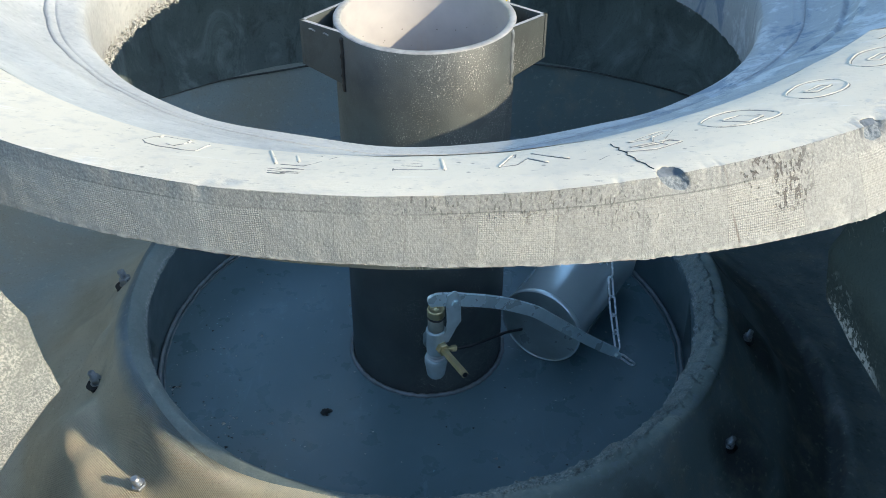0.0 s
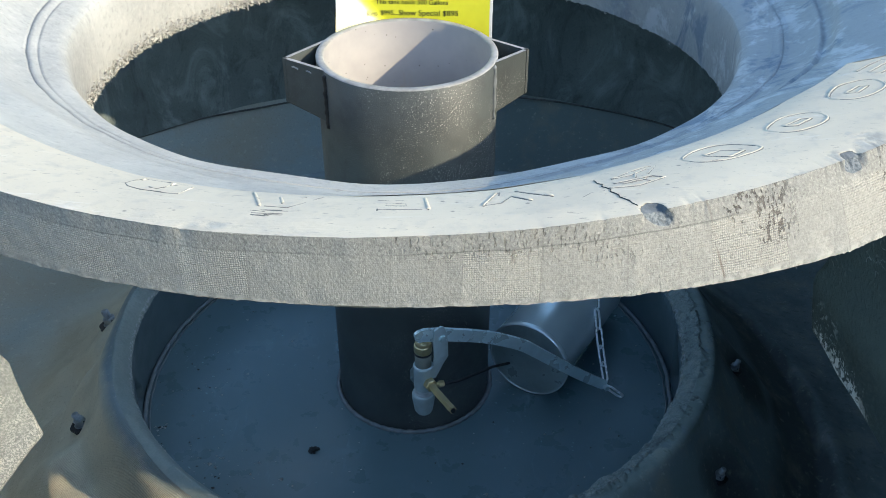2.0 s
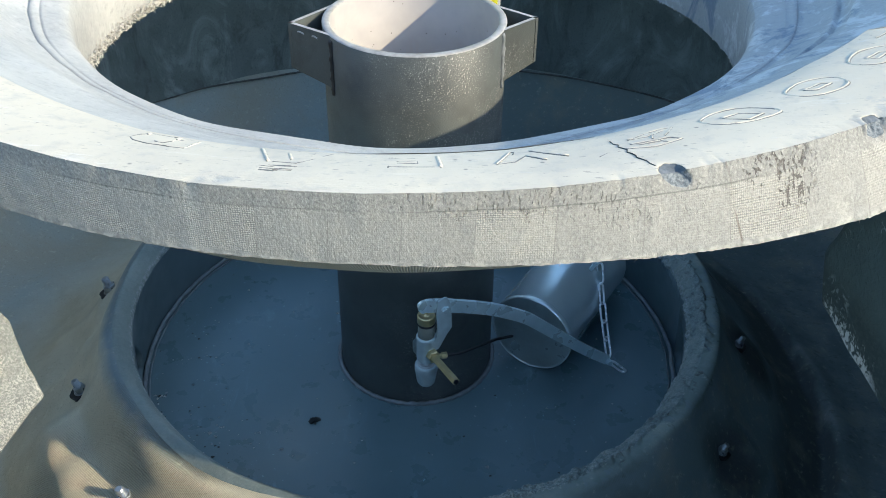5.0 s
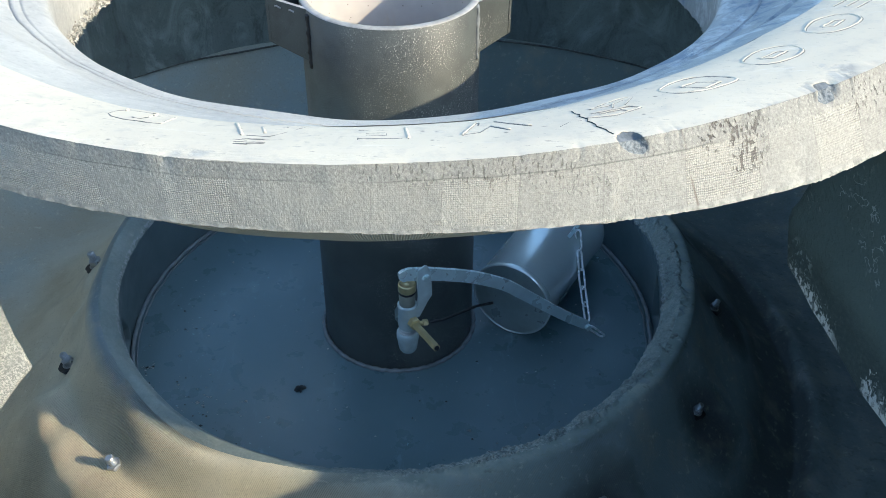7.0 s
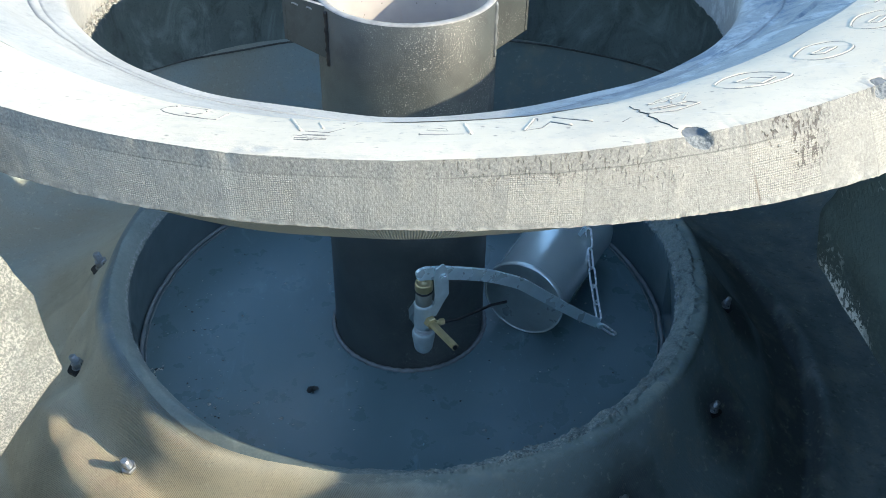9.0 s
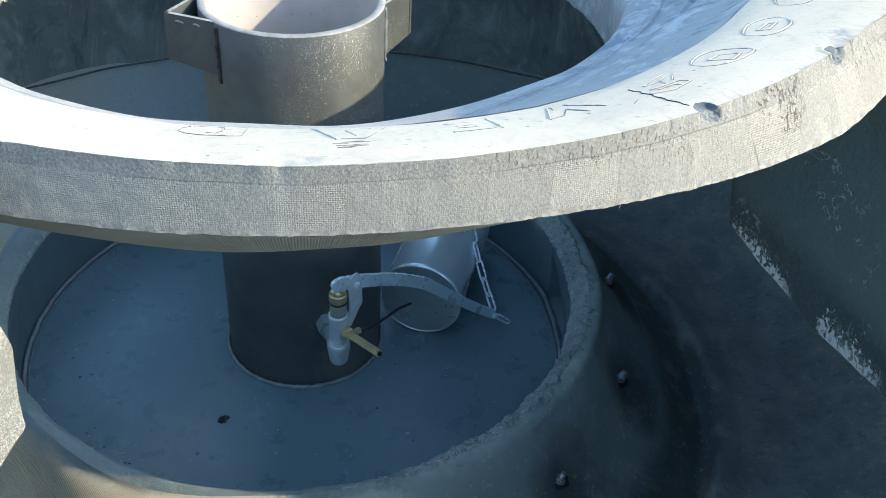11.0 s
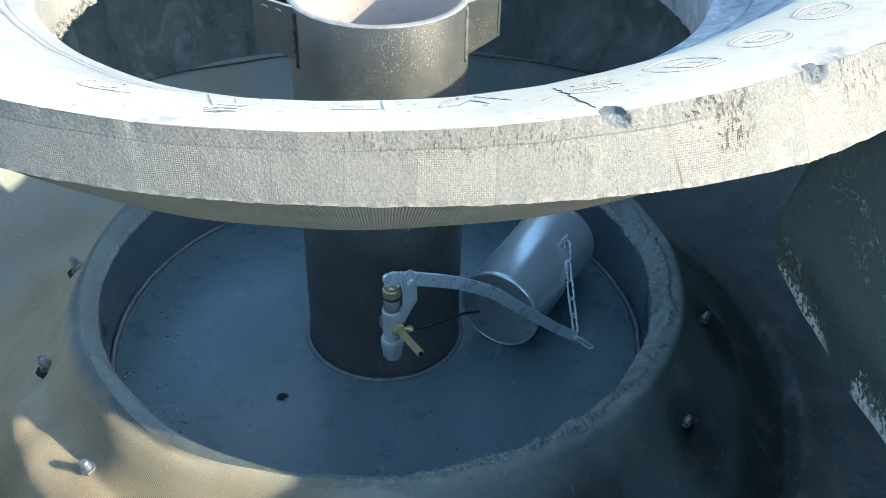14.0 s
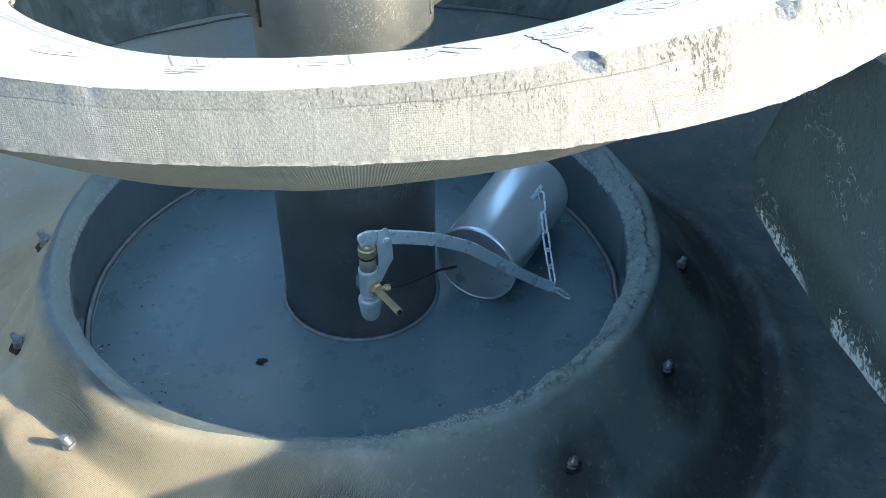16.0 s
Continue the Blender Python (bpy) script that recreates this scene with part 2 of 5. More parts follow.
    row_a = k.math("MULTIPLY", row_a, k.ramp(k.math("ADD", z, k.math("MULTIPLY", mid, 0.012)), 0.728, 0.740))
    gash = k.math("MAXIMUM", gash, k.math("MULTIPLY", slit, k.math("MULTIPLY", row_a, 0.65)))
    col = k.mix(k.math("MULTIPLY", k.math("MAXIMUM", pits, gash), 0.7), col, (0.06, 0.05, 0.048))
    lean = k.math("ADD", deg, k.math("MULTIPLY", k.math("SUBTRACT", z, 0.72), 14.0))
    scar = k.math("MULTIPLY", k.ramp(k.math("ABSOLUTE", k.math("ADD", lean, k.math("ADD", 69.6, k.math("MULTIPLY", mid, 0.4)))), 0.10, 0.03), k.ramp(stria, 0.40, 0.50))
    col = k.mix(k.math("MULTIPLY", scar, 0.7), col, (0.14, 0.115, 0.10))
    crumb = k.math("MULTIPLY", k.ramp(k.math("ADD", z, k.math("MULTIPLY", fine, 0.006)), 0.7045, 0.7015), k.ramp(k.noise(140.0, 3.0), 0.45, 0.55))
    col = k.mix(k.math("MULTIPLY", crumb, 0.35), col, (0.54, 0.52, 0.47))
    gouge = k.math("MAXIMUM", *(k.scoop(ang, rad, z, k.noise(70.0, 6.0, 0.65), at) for at in GOUGES))
    # Same painted shade inside the gouges on the sawn face.
    col = k.mix(gouge, col, k.mix(k.ramp(fine, 0.4, 0.62), (0.11, 0.125, 0.14), (0.21, 0.23, 0.245)))
    n = k.bump(k.math("MULTIPLY", dots, patch), 0.50, 0.0005, k.bump(fine, 0.7, 0.0008, k.bump(k.math("MAXIMUM", pits, gash), 0.8, -0.002)))
    return k.done(col, 0.9, 0.0, n, 0.15)


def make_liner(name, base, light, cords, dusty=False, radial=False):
    """The dusty inside of the casing, its shade painted in where dusty; the cords show through as close ridges."""
    k = Nodes(name)
    ang, rad, z = k.polar()
    big, mid, fine = k.noise(3.2, 4.0, 0.6, None, 0.6), k.noise(14.0, 5.0, 0.65), k.noise(90.0, 5.0, 0.7)
    col = k.mix(k.ramp(big, 0.36, 0.64), base, light)
    if not dusty and not radial:
        rub = k.noise(11.0, 6.0, 0.68, (1.0, 1.0, 0.45), 1.4)
        col = k.mix(k.ramp(rub, 0.50, 0.66, 0.0, 0.75), col, tuple(1.6 * c for c in light))
        col = k.mix(k.ramp(rub, 0.44, 0.32, 0.0, 0.6), col, tuple(0.5 * c for c in base))
    if dusty:
        x, y, _ = k.axes()
        # Dust thins to the right; left skylight and right shade are painted in too.
        dust_shade = k.math("ADD", k.math("SUBTRACT", k.math("MULTIPLY", y, -0.30), x), k.math("MULTIPLY", k.math("SUBTRACT", k.noise(2.4, 4.0, 0.6, None, 1.0), 0.5), 0.8))
        col = k.mix(k.math("MULTIPLY", k.ramp(dust_shade, 0.02, 0.30), k.math("MULTIPLY", k.ramp(k.math("ADD", rad, k.math("MULTIPLY", big, 0.2)), 0.88, 0.68), k.ramp(k.math("ADD", x, k.math("MULTIPLY", mid, 0.20)), 0.18, 0.04))), k.mix(k.ramp(x, -0.25, 0.15), (0.35, 0.42, 0.42), (0.20, 0.25, 0.248)), col)
        mud = k.math("MULTIPLY", k.ramp(k.noise(4.0, 4.0, 0.55, None, 0.6), 0.42, 0.62), k.ramp(x, -0.30, -0.44))
        col = k.mix(k.math("MULTIPLY", mud, 0.45), col, (0.40, 0.33, 0.21))
        # Right side: groove's shade painted as a dark band, paler liner beyond it.
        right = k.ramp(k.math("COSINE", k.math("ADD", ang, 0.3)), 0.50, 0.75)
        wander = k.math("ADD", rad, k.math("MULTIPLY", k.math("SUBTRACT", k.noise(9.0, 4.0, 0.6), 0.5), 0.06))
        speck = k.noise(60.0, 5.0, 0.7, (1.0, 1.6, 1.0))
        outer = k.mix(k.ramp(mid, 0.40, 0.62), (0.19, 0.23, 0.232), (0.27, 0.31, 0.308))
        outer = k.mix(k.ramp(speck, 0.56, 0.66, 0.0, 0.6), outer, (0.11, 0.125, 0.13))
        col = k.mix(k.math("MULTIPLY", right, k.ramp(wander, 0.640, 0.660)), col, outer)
        groove_shade = k.math("MULTIPLY", k.ramp(wander, 0.552, 0.585), k.ramp(wander, 0.664, 0.650))
        col = k.mix(k.math("MULTIPLY", k.math("MULTIPLY", right, groove_shade), 0.75), col, (0.042, 0.050, 0.050))
        clean = k.math("MULTIPLY", k.ramp(k.math("ADD", rad, k.math("MULTIPLY", mid, 0.02)), 0.476, 0.458), k.ramp(k.math("ADD", y, k.math("MULTIPLY", mid, 0.06)), -0.365, -0.31))
        col = k.mix(clean, col, (0.185, 0.23, 0.245))
        turn = k.math("ADD", k.math("MULTIPLY", ang, 57.2958), k.math("MULTIPLY", k.math("SUBTRACT", k.noise(30.0, 4.0, 0.6), 0.5), 5.0))
        # Darker soft-edged ovals round the right-hand bolts.
        bolt_ovals = 0.0
        for at in (-54.8, -29.0, -3.0, 24.0):
            a, b = k.math("DIVIDE", k.math("SUBTRACT", turn, at), 6.0), k.math("DIVIDE", k.math("SUBTRACT", wander, 0.508), 0.040)
            bolt_ovals = k.math("MAXIMUM", bolt_ovals, k.ramp(k.math("ADD", k.math("MULTIPLY", a, a), k.math("MULTIPLY", b, b)), 1.7, 0.25))
        col = k.mix(k.math("MULTIPLY", bolt_ovals, 0.85), col, (0.030, 0.036, 0.040))
        crown = k.math("MULTIPLY", k.ramp(k.math("ADD", rad, k.math("ADD", k.math("MULTIPLY", mid, 0.02), k.math("MULTIPLY", k.noise(22.0, 4.0, 0.7), 0.03))), 0.479, 0.473), k.ramp(k.math("COSINE", k.math("ADD", ang, 0.65)), 0.40, 0.60))
        crown = k.math("MULTIPLY", crown, k.ramp(k.noise(55.0, 4.0, 0.6, (1.0, 1.0, 1.0), 0.8), 0.36, 0.42))
        col = k.mix(crown, col, k.mix(k.ramp(mid, 0.40, 0.62), (0.17, 0.215, 0.205), (0.27, 0.32, 0.295)))
        col = k.mix(k.math("MULTIPLY", k.math("MULTIPLY", k.cracks(), crown), k.ramp(k.math("COSINE", ang), 0.15, 0.5)), col, (0.022, 0.025, 0.026))
    col = k.mix(k.ramp(mid, 0.52, 0.75, 0.0, 0.5), col, tuple(0.62 * c for c in base))
    col = k.mix(k.ramp(fine, 0.58, 0.8, 0.0, 0.35), col, tuple(min(1.0, 1.5 * c) for c in light))
    grit = k.noise(310.0, 3.0, 0.65)
    col = k.mix(k.ramp(grit, 0.44, 0.33, 0.0, 0.28), col, tuple(0.30 * c for c in base))
    x, y, _ = k.axes()
    fan = k.math("ARCTAN2", k.math("SUBTRACT", y, 0.57), k.math("SUBTRACT", x, 0.91))
    wave = k.math("SINE", k.math("ADD", k.math("MULTIPLY", ang, 1650.0) if radial else k.math("MULTIPLY", fan, 4100.0), k.math("MULTIPLY", mid, 5.0)))
    show = k.math("MULTIPLY", k.ramp(k.noise(4.5, 2.0), 0.36, 0.56, 0.35, 1.0), k.ramp(y, -0.22, -0.34))
    if dusty:
        show = k.math("MULTIPLY", show, k.ramp(k.math("ADD", x, k.math("MULTIPLY", big, 0.3)), 0.24, 0.12, 0.12, 1.0))
    ridge = k.math("MULTIPLY", k.math("MULTIPLY", wave, show), k.math("MULTIPLY", k.ramp(rad, 0.80, 0.66), k.ramp(rad, 0.428, 0.438)))
    col = k.mix(k.math("MULTIPLY", k.ramp(ridge, 0.1, -0.7), 0.56 * cords), col, tuple(0.40 * c for c in base))
    n = k.bump(ridge, 0.95 * cords, 0.0012, k.bump(mid, 0.35, 0.006, k.bump(fine, 0.25, 0.0012)))
    return k.done(col, 0.72, 0.0, n, 0.3)


def make_scraped(name, base, light, edge=False):
    """Rubber of the hanging wall ends, scraped down to white streaks."""
    k = Nodes(name)
    big, mid, fine = k.noise(6.0, 4.0, 0.6), k.noise(170.0, 4.0, 0.65, (1.0, 1.0, 0.6), 0.6) if edge else k.noise(900.0, 5.0, 0.72, (1.0, 0.36, 0.24), 0.3), k.noise(190.0, 5.0, 0.7)
    col = k.mix(k.ramp(fine, 0.35, 0.7), base, tuple(1.35 * c for c in base))
    if edge:
        col = k.mix(k.ramp(big, 0.40, 0.62), col, tuple(1.9 * c for c in base))
        dot = k.tree.nodes.new("ShaderNodeVectorMath")
        dot.operation = "DOT_PRODUCT"
        dot.inputs[1].default_value = (-0.090, -0.314, 0.937)
        k.tree.links.new(k.coord, dot.inputs[0])
        off = k.math("SUBTRACT", dot.outputs["Value"], 0.4886)
        inner = k.ramp(k.math("ADD", off, k.math("MULTIPLY", k.math("SUBTRACT", big, 0.5), 0.12)), 0.045, 0.085)
        col = k.mix(inner, (0.062, 0.085, 0.088), (0.105, 0.145, 0.152))
        _, y, z = k.axes()
        patch = k.oval(k.math("ADD", y, k.math("MULTIPLY", k.math("SUBTRACT", z, 0.57), -0.70)), z, -0.512, 0.580, 0.032, 0.070)
        rings = k.ramp(k.math("ABSOLUTE", k.math("SUBTRACT", k.noise(85.0, 2.0, 0.5), 0.55)), 0.022, 0.008)
        blister = k.math("MULTIPLY", k.math("MULTIPLY", rings, patch), k.ramp(k.noise(40.0, 2.0, 0.5), 0.44, 0.54))
        col = k.mix(k.ramp(fine, 0.46, 0.68, 0.0, 0.35), col, (0.13, 0.16, 0.165))
        col = k.mix(k.math("MULTIPLY", blister, 0.8), col, (0.36, 0.42, 0.44))
        rub = k.ramp(k.math("ADD", off, k.math("MULTIPLY", k.math("SUBTRACT", mid, 0.5), 0.13)), 0.020, 0.008)
        where = k.math("ADD", y, k.math("MULTIPLY", k.math("SUBTRACT", mid, 0.5), 0.05))
        along = k.math("MAXIMUM", k.math("MULTIPLY", k.ramp(where, -0.404, -0.416), k.ramp(where, -0.490, -0.474)), k.math("MULTIPLY", k.ramp(where, -0.522, -0.532), k.ramp(where, -0.608, -0.590)))
        worn = k.math("MULTIPLY", k.math("MULTIPLY", k.ramp(mid, 0.56, 0.62), k.ramp(k.noise(15.0, 2.0, 0.5), 0.56, 0.64)), 0.8)
        col = k.mix(k.math("MULTIPLY", rub, along), col, (0.62, 0.65, 0.66))
    else:
        worn = k.math("MULTIPLY", k.ramp(mid, 0.46, 0.57), k.ramp(k.noise(22.0, 4.0, 0.6), 0.34, 0.56, 0.30, 0.95))
    col = k.mix(worn, col, light)
    return k.done(col, 0.85, 0.0, k.bump(mid, 0.5, 0.003, k.bump(fine, 0.6, 0.0015)), 0.2)


def make_paint(name, base, dusty, rough, specks=0.0):
    """Dark painted steel with settled dust."""
    k = Nodes(name)
    big, mid, fine = k.noise(4.0, 4.0, 0.6), k.noise(20.0, 5.0, 0.6), k.noise(220.0, 3.0, 0.6)
    col = k.mix(k.ramp(big, 0.35, 0.7), base, dusty)
    col = k.mix(k.ramp(fine, 0.66, 0.78, 0.0, 0.35), col, tuple(1.7 * c for c in dusty))
    if specks:
        where = k.ramp(k.noise(7.0, 3.0, 0.6), 0.44, 0.62)
        dot = k.math("MULTIPLY", k.ramp(k.noise(150.0, 2.0, 0.4), 0.70, 0.73), where)
        scuff = k.math("MULTIPLY", k.ramp(k.noise(36.0, 5.0, 0.7, (1.0, 0.4, 1.0), 1.2), 0.58, 0.70, 0.0, 0.35), where)
        col = k.mix(k.math("MULTIPLY", k.math("MAXIMUM", dot, scuff), specks), col, tuple(2.6 * c for c in dusty))
    return k.done(col, k.ramp(mid, 0.3, 0.7, rough - 0.08, rough + 0.12), 0.0, k.bump(mid, 0.12, 0.004, k.bump(fine, 0.1, 0.0008)), 0.5)


def make_pipe_steel():
    """Mill-grey pipe with pale flecks of scale, painted mostly on its sunlit side."""
    k = Nodes("pipe steel")
    big, mid, fine, fleck = k.noise(6.0, 4.0, 0.6), k.noise(30.0, 5.0, 0.65), k.noise(150.0, 4.0, 0.6), k.noise(620.0, 2.0, 0.5)
    col = k.mix(k.ramp(big, 0.35, 0.68), (0.054, 0.062, 0.060), (0.098, 0.110, 0.106))
    col = k.mix(k.ramp(mid, 0.48, 0.66, 0.0, 0.6), col, (0.049, 0.055, 0.053))
    x, _, _ = k.axes()
    # Flecks fade to the left, so the sun's side is put into the colour.
    scaly_lit = k.math("MULTIPLY", k.ramp(k.noise(13.0, 4.0, 0.6), 0.44, 0.58), k.ramp(k.math("ADD", x, k.math("MULTIPLY", big, 0.08)), -0.010, 0.035, 0.10, 1.0))
    col = k.mix(k.math("MULTIPLY", k.ramp(fleck, 0.61, 0.67), scaly_lit), col, (0.42, 0.41, 0.38))
    col = k.mix(k.math("MULTIPLY", k.ramp(fleck, 0.40, 0.33), scaly_lit), col, (0.03, 0.03, 0.028))
    return k.done(col, 0.50, 0.0, k.bump(fine, 0.30, 0.0008, k.bump(fleck, 0.35, 0.0008, k.bump(mid, 0.2, 0.002))), 0.6)


def make_pipe_inside():
    k = Nodes("pipe inside")
    big, streak = k.noise(12.0, 4.0, 0.6), k.noise(16.0, 4.0, 0.6, (1.0, 1.0, 0.2))
    col = k.mix(k.ramp(big, 0.35, 0.7), (0.42, 0.395, 0.375), (0.33, 0.315, 0.305))
    col = k.mix(k.ramp(streak, 0.60, 0.75, 0.0, 0.5), col, (0.40, 0.28, 0.18))
    pit = k.cells(70.0)
    col = k.mix(k.ramp(pit, 0.04, 0.09, 0.7, 0.0), col, (0.08, 0.07, 0.06))
    return k.done(col, 0.75, 0.0, k.bump(big, 0.2, 0.002), 0.3)


def make_metal(name, base, rough, metal=1.0, mottled=0.25, patchy=0.09):
    k = Nodes(name)
    big, fine = k.noise(35.0, 4.0, 0.6), k.noise(260.0, 3.0, 0.6)
    col = k.mix(k.ramp(big, 0.35, 0.7), base, tuple((1.0 - mottled) * c for c in base))
    return k.done(col, k.ramp(big, 0.3, 0.7, rough - patchy, rough + patchy), metal, k.bump(fine, 0.15, 0.0006), 0.5)


def make_rim():
    """Worn bead rubber, flaked and crumbly."""
    k = Nodes("worn bead rubber")
    big, mid, fine = k.noise(5.0, 4.0, 0.6), k.noise(45.0, 5.0, 0.65, None, 0.6), k.noise(170.0, 5.0, 0.7)
    col = k.mix(k.ramp(big, 0.36, 0.64), (0.15, 0.19, 0.188), (0.23, 0.275, 0.262))
    ang, rad, z = k.polar()
    side = k.math("COSINE", ang)
    crumbly = k.math("ADD", k.ramp(k.math("ADD", side, k.math("MULTIPLY", big, 0.8)), 0.05, 0.7), 0.15)
    col = k.mix(k.math("MULTIPLY", k.ramp(mid, 0.48, 0.60, 0.0, 0.6), k.math("MULTIPLY", crumbly, k.ramp(side, 0.80, 0.45, 0.5, 1.0))), col, (0.35, 0.37, 0.33))
    col = k.mix(k.math("MULTIPLY", k.ramp(mid, 0.44, 0.34, 0.0, 0.6), crumbly), col, (0.08, 0.085, 0.09))
    lip = k.ramp(k.math("ADD", rad, k.math("MULTIPLY", side, 0.007)), 0.4150, 0.4135)
    col = k.mix(k.math("MULTIPLY", lip, k.ramp(fine, 0.46, 0.60)), col, (0.33, 0.36, 0.37))
    grain = k.noise(330.0, 3.0, 0.6)
    shore = k.math("MULTIPLY", crumbly, k.ramp(side, 0.80, 0.45, 0.35, 1.0))
    col = k.mix(k.math("MULTIPLY", k.ramp(grain, 0.54, 0.62, 0.0, 0.5), shore), col, (0.46, 0.47, 0.42))
    col = k.mix(k.math("MULTIPLY", k.ramp(grain, 0.46, 0.38, 0.0, 0.5), shore), col, (0.06, 0.065, 0.065))
    col = k.mix(k.math("MULTIPLY", k.math("MULTIPLY", k.cracks(), shore), k.ramp(side, 0.15, 0.5)), col, (0.022, 0.025, 0.026))
    return k.done(col, 0.75, 0.0, k.bump(mid, 0.5, 0.003, k.bump(fine, 0.6, 0.002)), 0.3)


def make_plain(name, base, rough=0.6, spread=0.15):
    k = Nodes(name)
    big = k.noise(60.0, 4.0, 0.6)
    col = k.mix(k.ramp(big, 0.35, 0.7), base, tuple((1.0 - spread) * c for c in base))
    return k.done(col, rough, 0.0, k.bump(big, 0.15, 0.001), 0.4)


def make_ground():
    k = Nodes("weathered asphalt")
    big, mid, fine = k.noise(0.4, 4.0, 0.6), k.noise(6.0, 5.0, 0.6), k.noise(60.0, 4.0, 0.6)
    col = k.mix(k.ramp(big, 0.35, 0.68), (0.055, 0.054, 0.052), (0.038, 0.038, 0.038))
    col = k.mix(k.ramp(fine, 0.45, 0.75, 0.0, 0.6), col, (0.085, 0.083, 0.078))
    return k.done(col, 0.9, 0.0, k.bump(mid, 0.4, 0.02, k.bump(fine, 0.4, 0.006)), 0.2)


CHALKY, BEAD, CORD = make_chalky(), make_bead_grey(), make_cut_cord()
LINER = make_liner("shaded dusty liner", (0.60, 0.55, 0.405), (0.75, 0.69, 0.512), 1.0, True)
TREAD = make_paint("weathered black rubber", (0.045, 0.046, 0.047), (0.08, 0.08, 0.078), 0.75)
DUSTLINE = make_plain("dusty ledge", (0.15, 0.155, 0.145), 0.9, 0.5)
LIP = make_liner("torn lip liner", (0.27, 0.275, 0.24), (0.38, 0.375, 0.325), 0.55, radial=True)
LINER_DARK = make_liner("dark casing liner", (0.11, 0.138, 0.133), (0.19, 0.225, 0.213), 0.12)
RIMRUB = make_rim()
SCRAPED = make_scraped("scraped rubber", (0.20, 0.215, 0.215), (0.50, 0.51, 0.50))
SCRAPED_DARK = make_scraped("weathered tread rubber", (0.11, 0.135, 0.142), (0.26, 0.30, 0.31), True)
PLATE = make_paint("blue-grey coated steel", (0.105, 0.165, 0.185), (0.14, 0.205, 0.225), 0.30, 0.8)
SEAL = make_plain("grey sealant", (0.22, 0.25, 0.265), 0.5, 0.35)
PIPE, PIPE_IN, PIPE_RIM = make_pipe_steel(), make_pipe_inside(), make_plain("ground pipe edge", (0.40, 0.40, 0.39), 0.5, 0.4)
WELD = make_plain("weld seam", (0.24, 0.26, 0.27), 0.5, 0.4)
WELD_DARK = make_plain("dark weld run", (0.06, 0.055, 0.05), 0.6, 0.5)
ZINC = make_metal("galvanised steel", (0.70, 0.83, 0.86), 0.30, 0.35, 0.15)
FLOAT_ZINC = make_metal("bright galvanised sheet", (0.82, 0.90, 0.90), 0.24, 0.57, 0.05, 0.03)
ZINC_DULL = make_metal("dull galvanised sheet", (0.36, 0.43, 0.43), 0.34, 0.4)
CAST = make_metal("grey cast valve body", (0.50, 0.59, 0.61), 0.44, 0.1)
BRASS = make_metal("brass", (0.74, 0.63, 0.36), 0.36, 0.85)
SLEEVE = make_plain("olive-grey sleeve", (0.30, 0.31, 0.27), 0.45)
COLLAR = make_plain("pale blue-grey plastic", (0.55, 0.58, 0.60), 0.5)
BLACK = make_plain("black rubber", (0.02, 0.02, 0.022), 0.5)
WHITE = make_plain("white plastic", (0.75, 0.76, 0.77), 0.5)
YELLOW = make_plain("yellow card", (0.80, 0.78, 0.03), 0.42, 0.05)
YELLOW.node_tree.nodes["Principled BSDF"].inputs["Coat Weight"].default_value = 1.0
YELLOW.node_tree.nodes["Principled BSDF"].inputs["Coat Roughness"].default_value = 0.32
INK = make_plain("black ink", (0.02, 0.02, 0.02), 0.6)
DIRT = make_plain("dark dirt", (0.046, 0.052, 0.052), 0.9, 0.4)
GRIT = make_plain("pale grit", (0.62, 0.63, 0.61), 0.9, 0.4)
STRAND = make_plain("frayed cord", (0.52, 0.505, 0.455), 0.9, 0.3)
MARK_SHADE = make_plain("moulding shade", (0.19, 0.195, 0.19), 0.9, 0.5)
GROUND = make_ground()
STEEL = make_metal("dull stud steel", (0.46, 0.49, 0.51), 0.32, 0.7, 0.45)
BRIGHT = make_metal("bright chain steel", (0.93, 0.95, 0.97), 0.30, 0.3, 0.06)
SEATRUB = make_paint("smooth seat rubber", (0.078, 0.118, 0.136), (0.115, 0.162, 0.180), 0.50)


# ---- building helpers ----
def mesh_ob(name, verts, faces, mat, parent=None, label="", smooth=True, mats=None, slots=None):
    """One mesh object from plain lists; slots picks a material for each face."""
    me = bpy.data.meshes.new(name)
    me.from_pydata(verts, [], faces)
    for m in mats or [mat]:
        me.materials.append(m)
    if slots is not None:
        me.polygons.foreach_set("material_index", slots)
    if smooth:
        me.polygons.foreach_set("use_smooth", [True] * len(me.polygons))
    me.update()
    ob = new(name, me)
    if parent:
        ob.parent = parent
    if label:
        tagged(ob, label)
    return ob


def part(name, bm, mat, parent=None, label="", smooth=False):
    me = bpy.data.meshes.new(name)
    bmesh.ops.recalc_face_normals(bm, faces=bm.faces)
    if smooth:
        for f in bm.faces:
            f.smooth = True
    bm.to_mesh(me)
    bm.free()
    me.materials.append(mat)
    ob = new(name, me)
    if parent:
        ob.parent = parent
    if label:
        tagged(ob, label)
    return ob


def thing(name, label, category, group="", kind=""):
    return tagged(new(name), label, category, group, kind)


def frame_along(a, b):
    """A matrix at a whose z axis points to b."""
    d = Vector(b) - Vector(a)
    return Matrix.Translation(a) @ d.to_track_quat("Z", "Y").to_matrix().to_4x4(), d.length


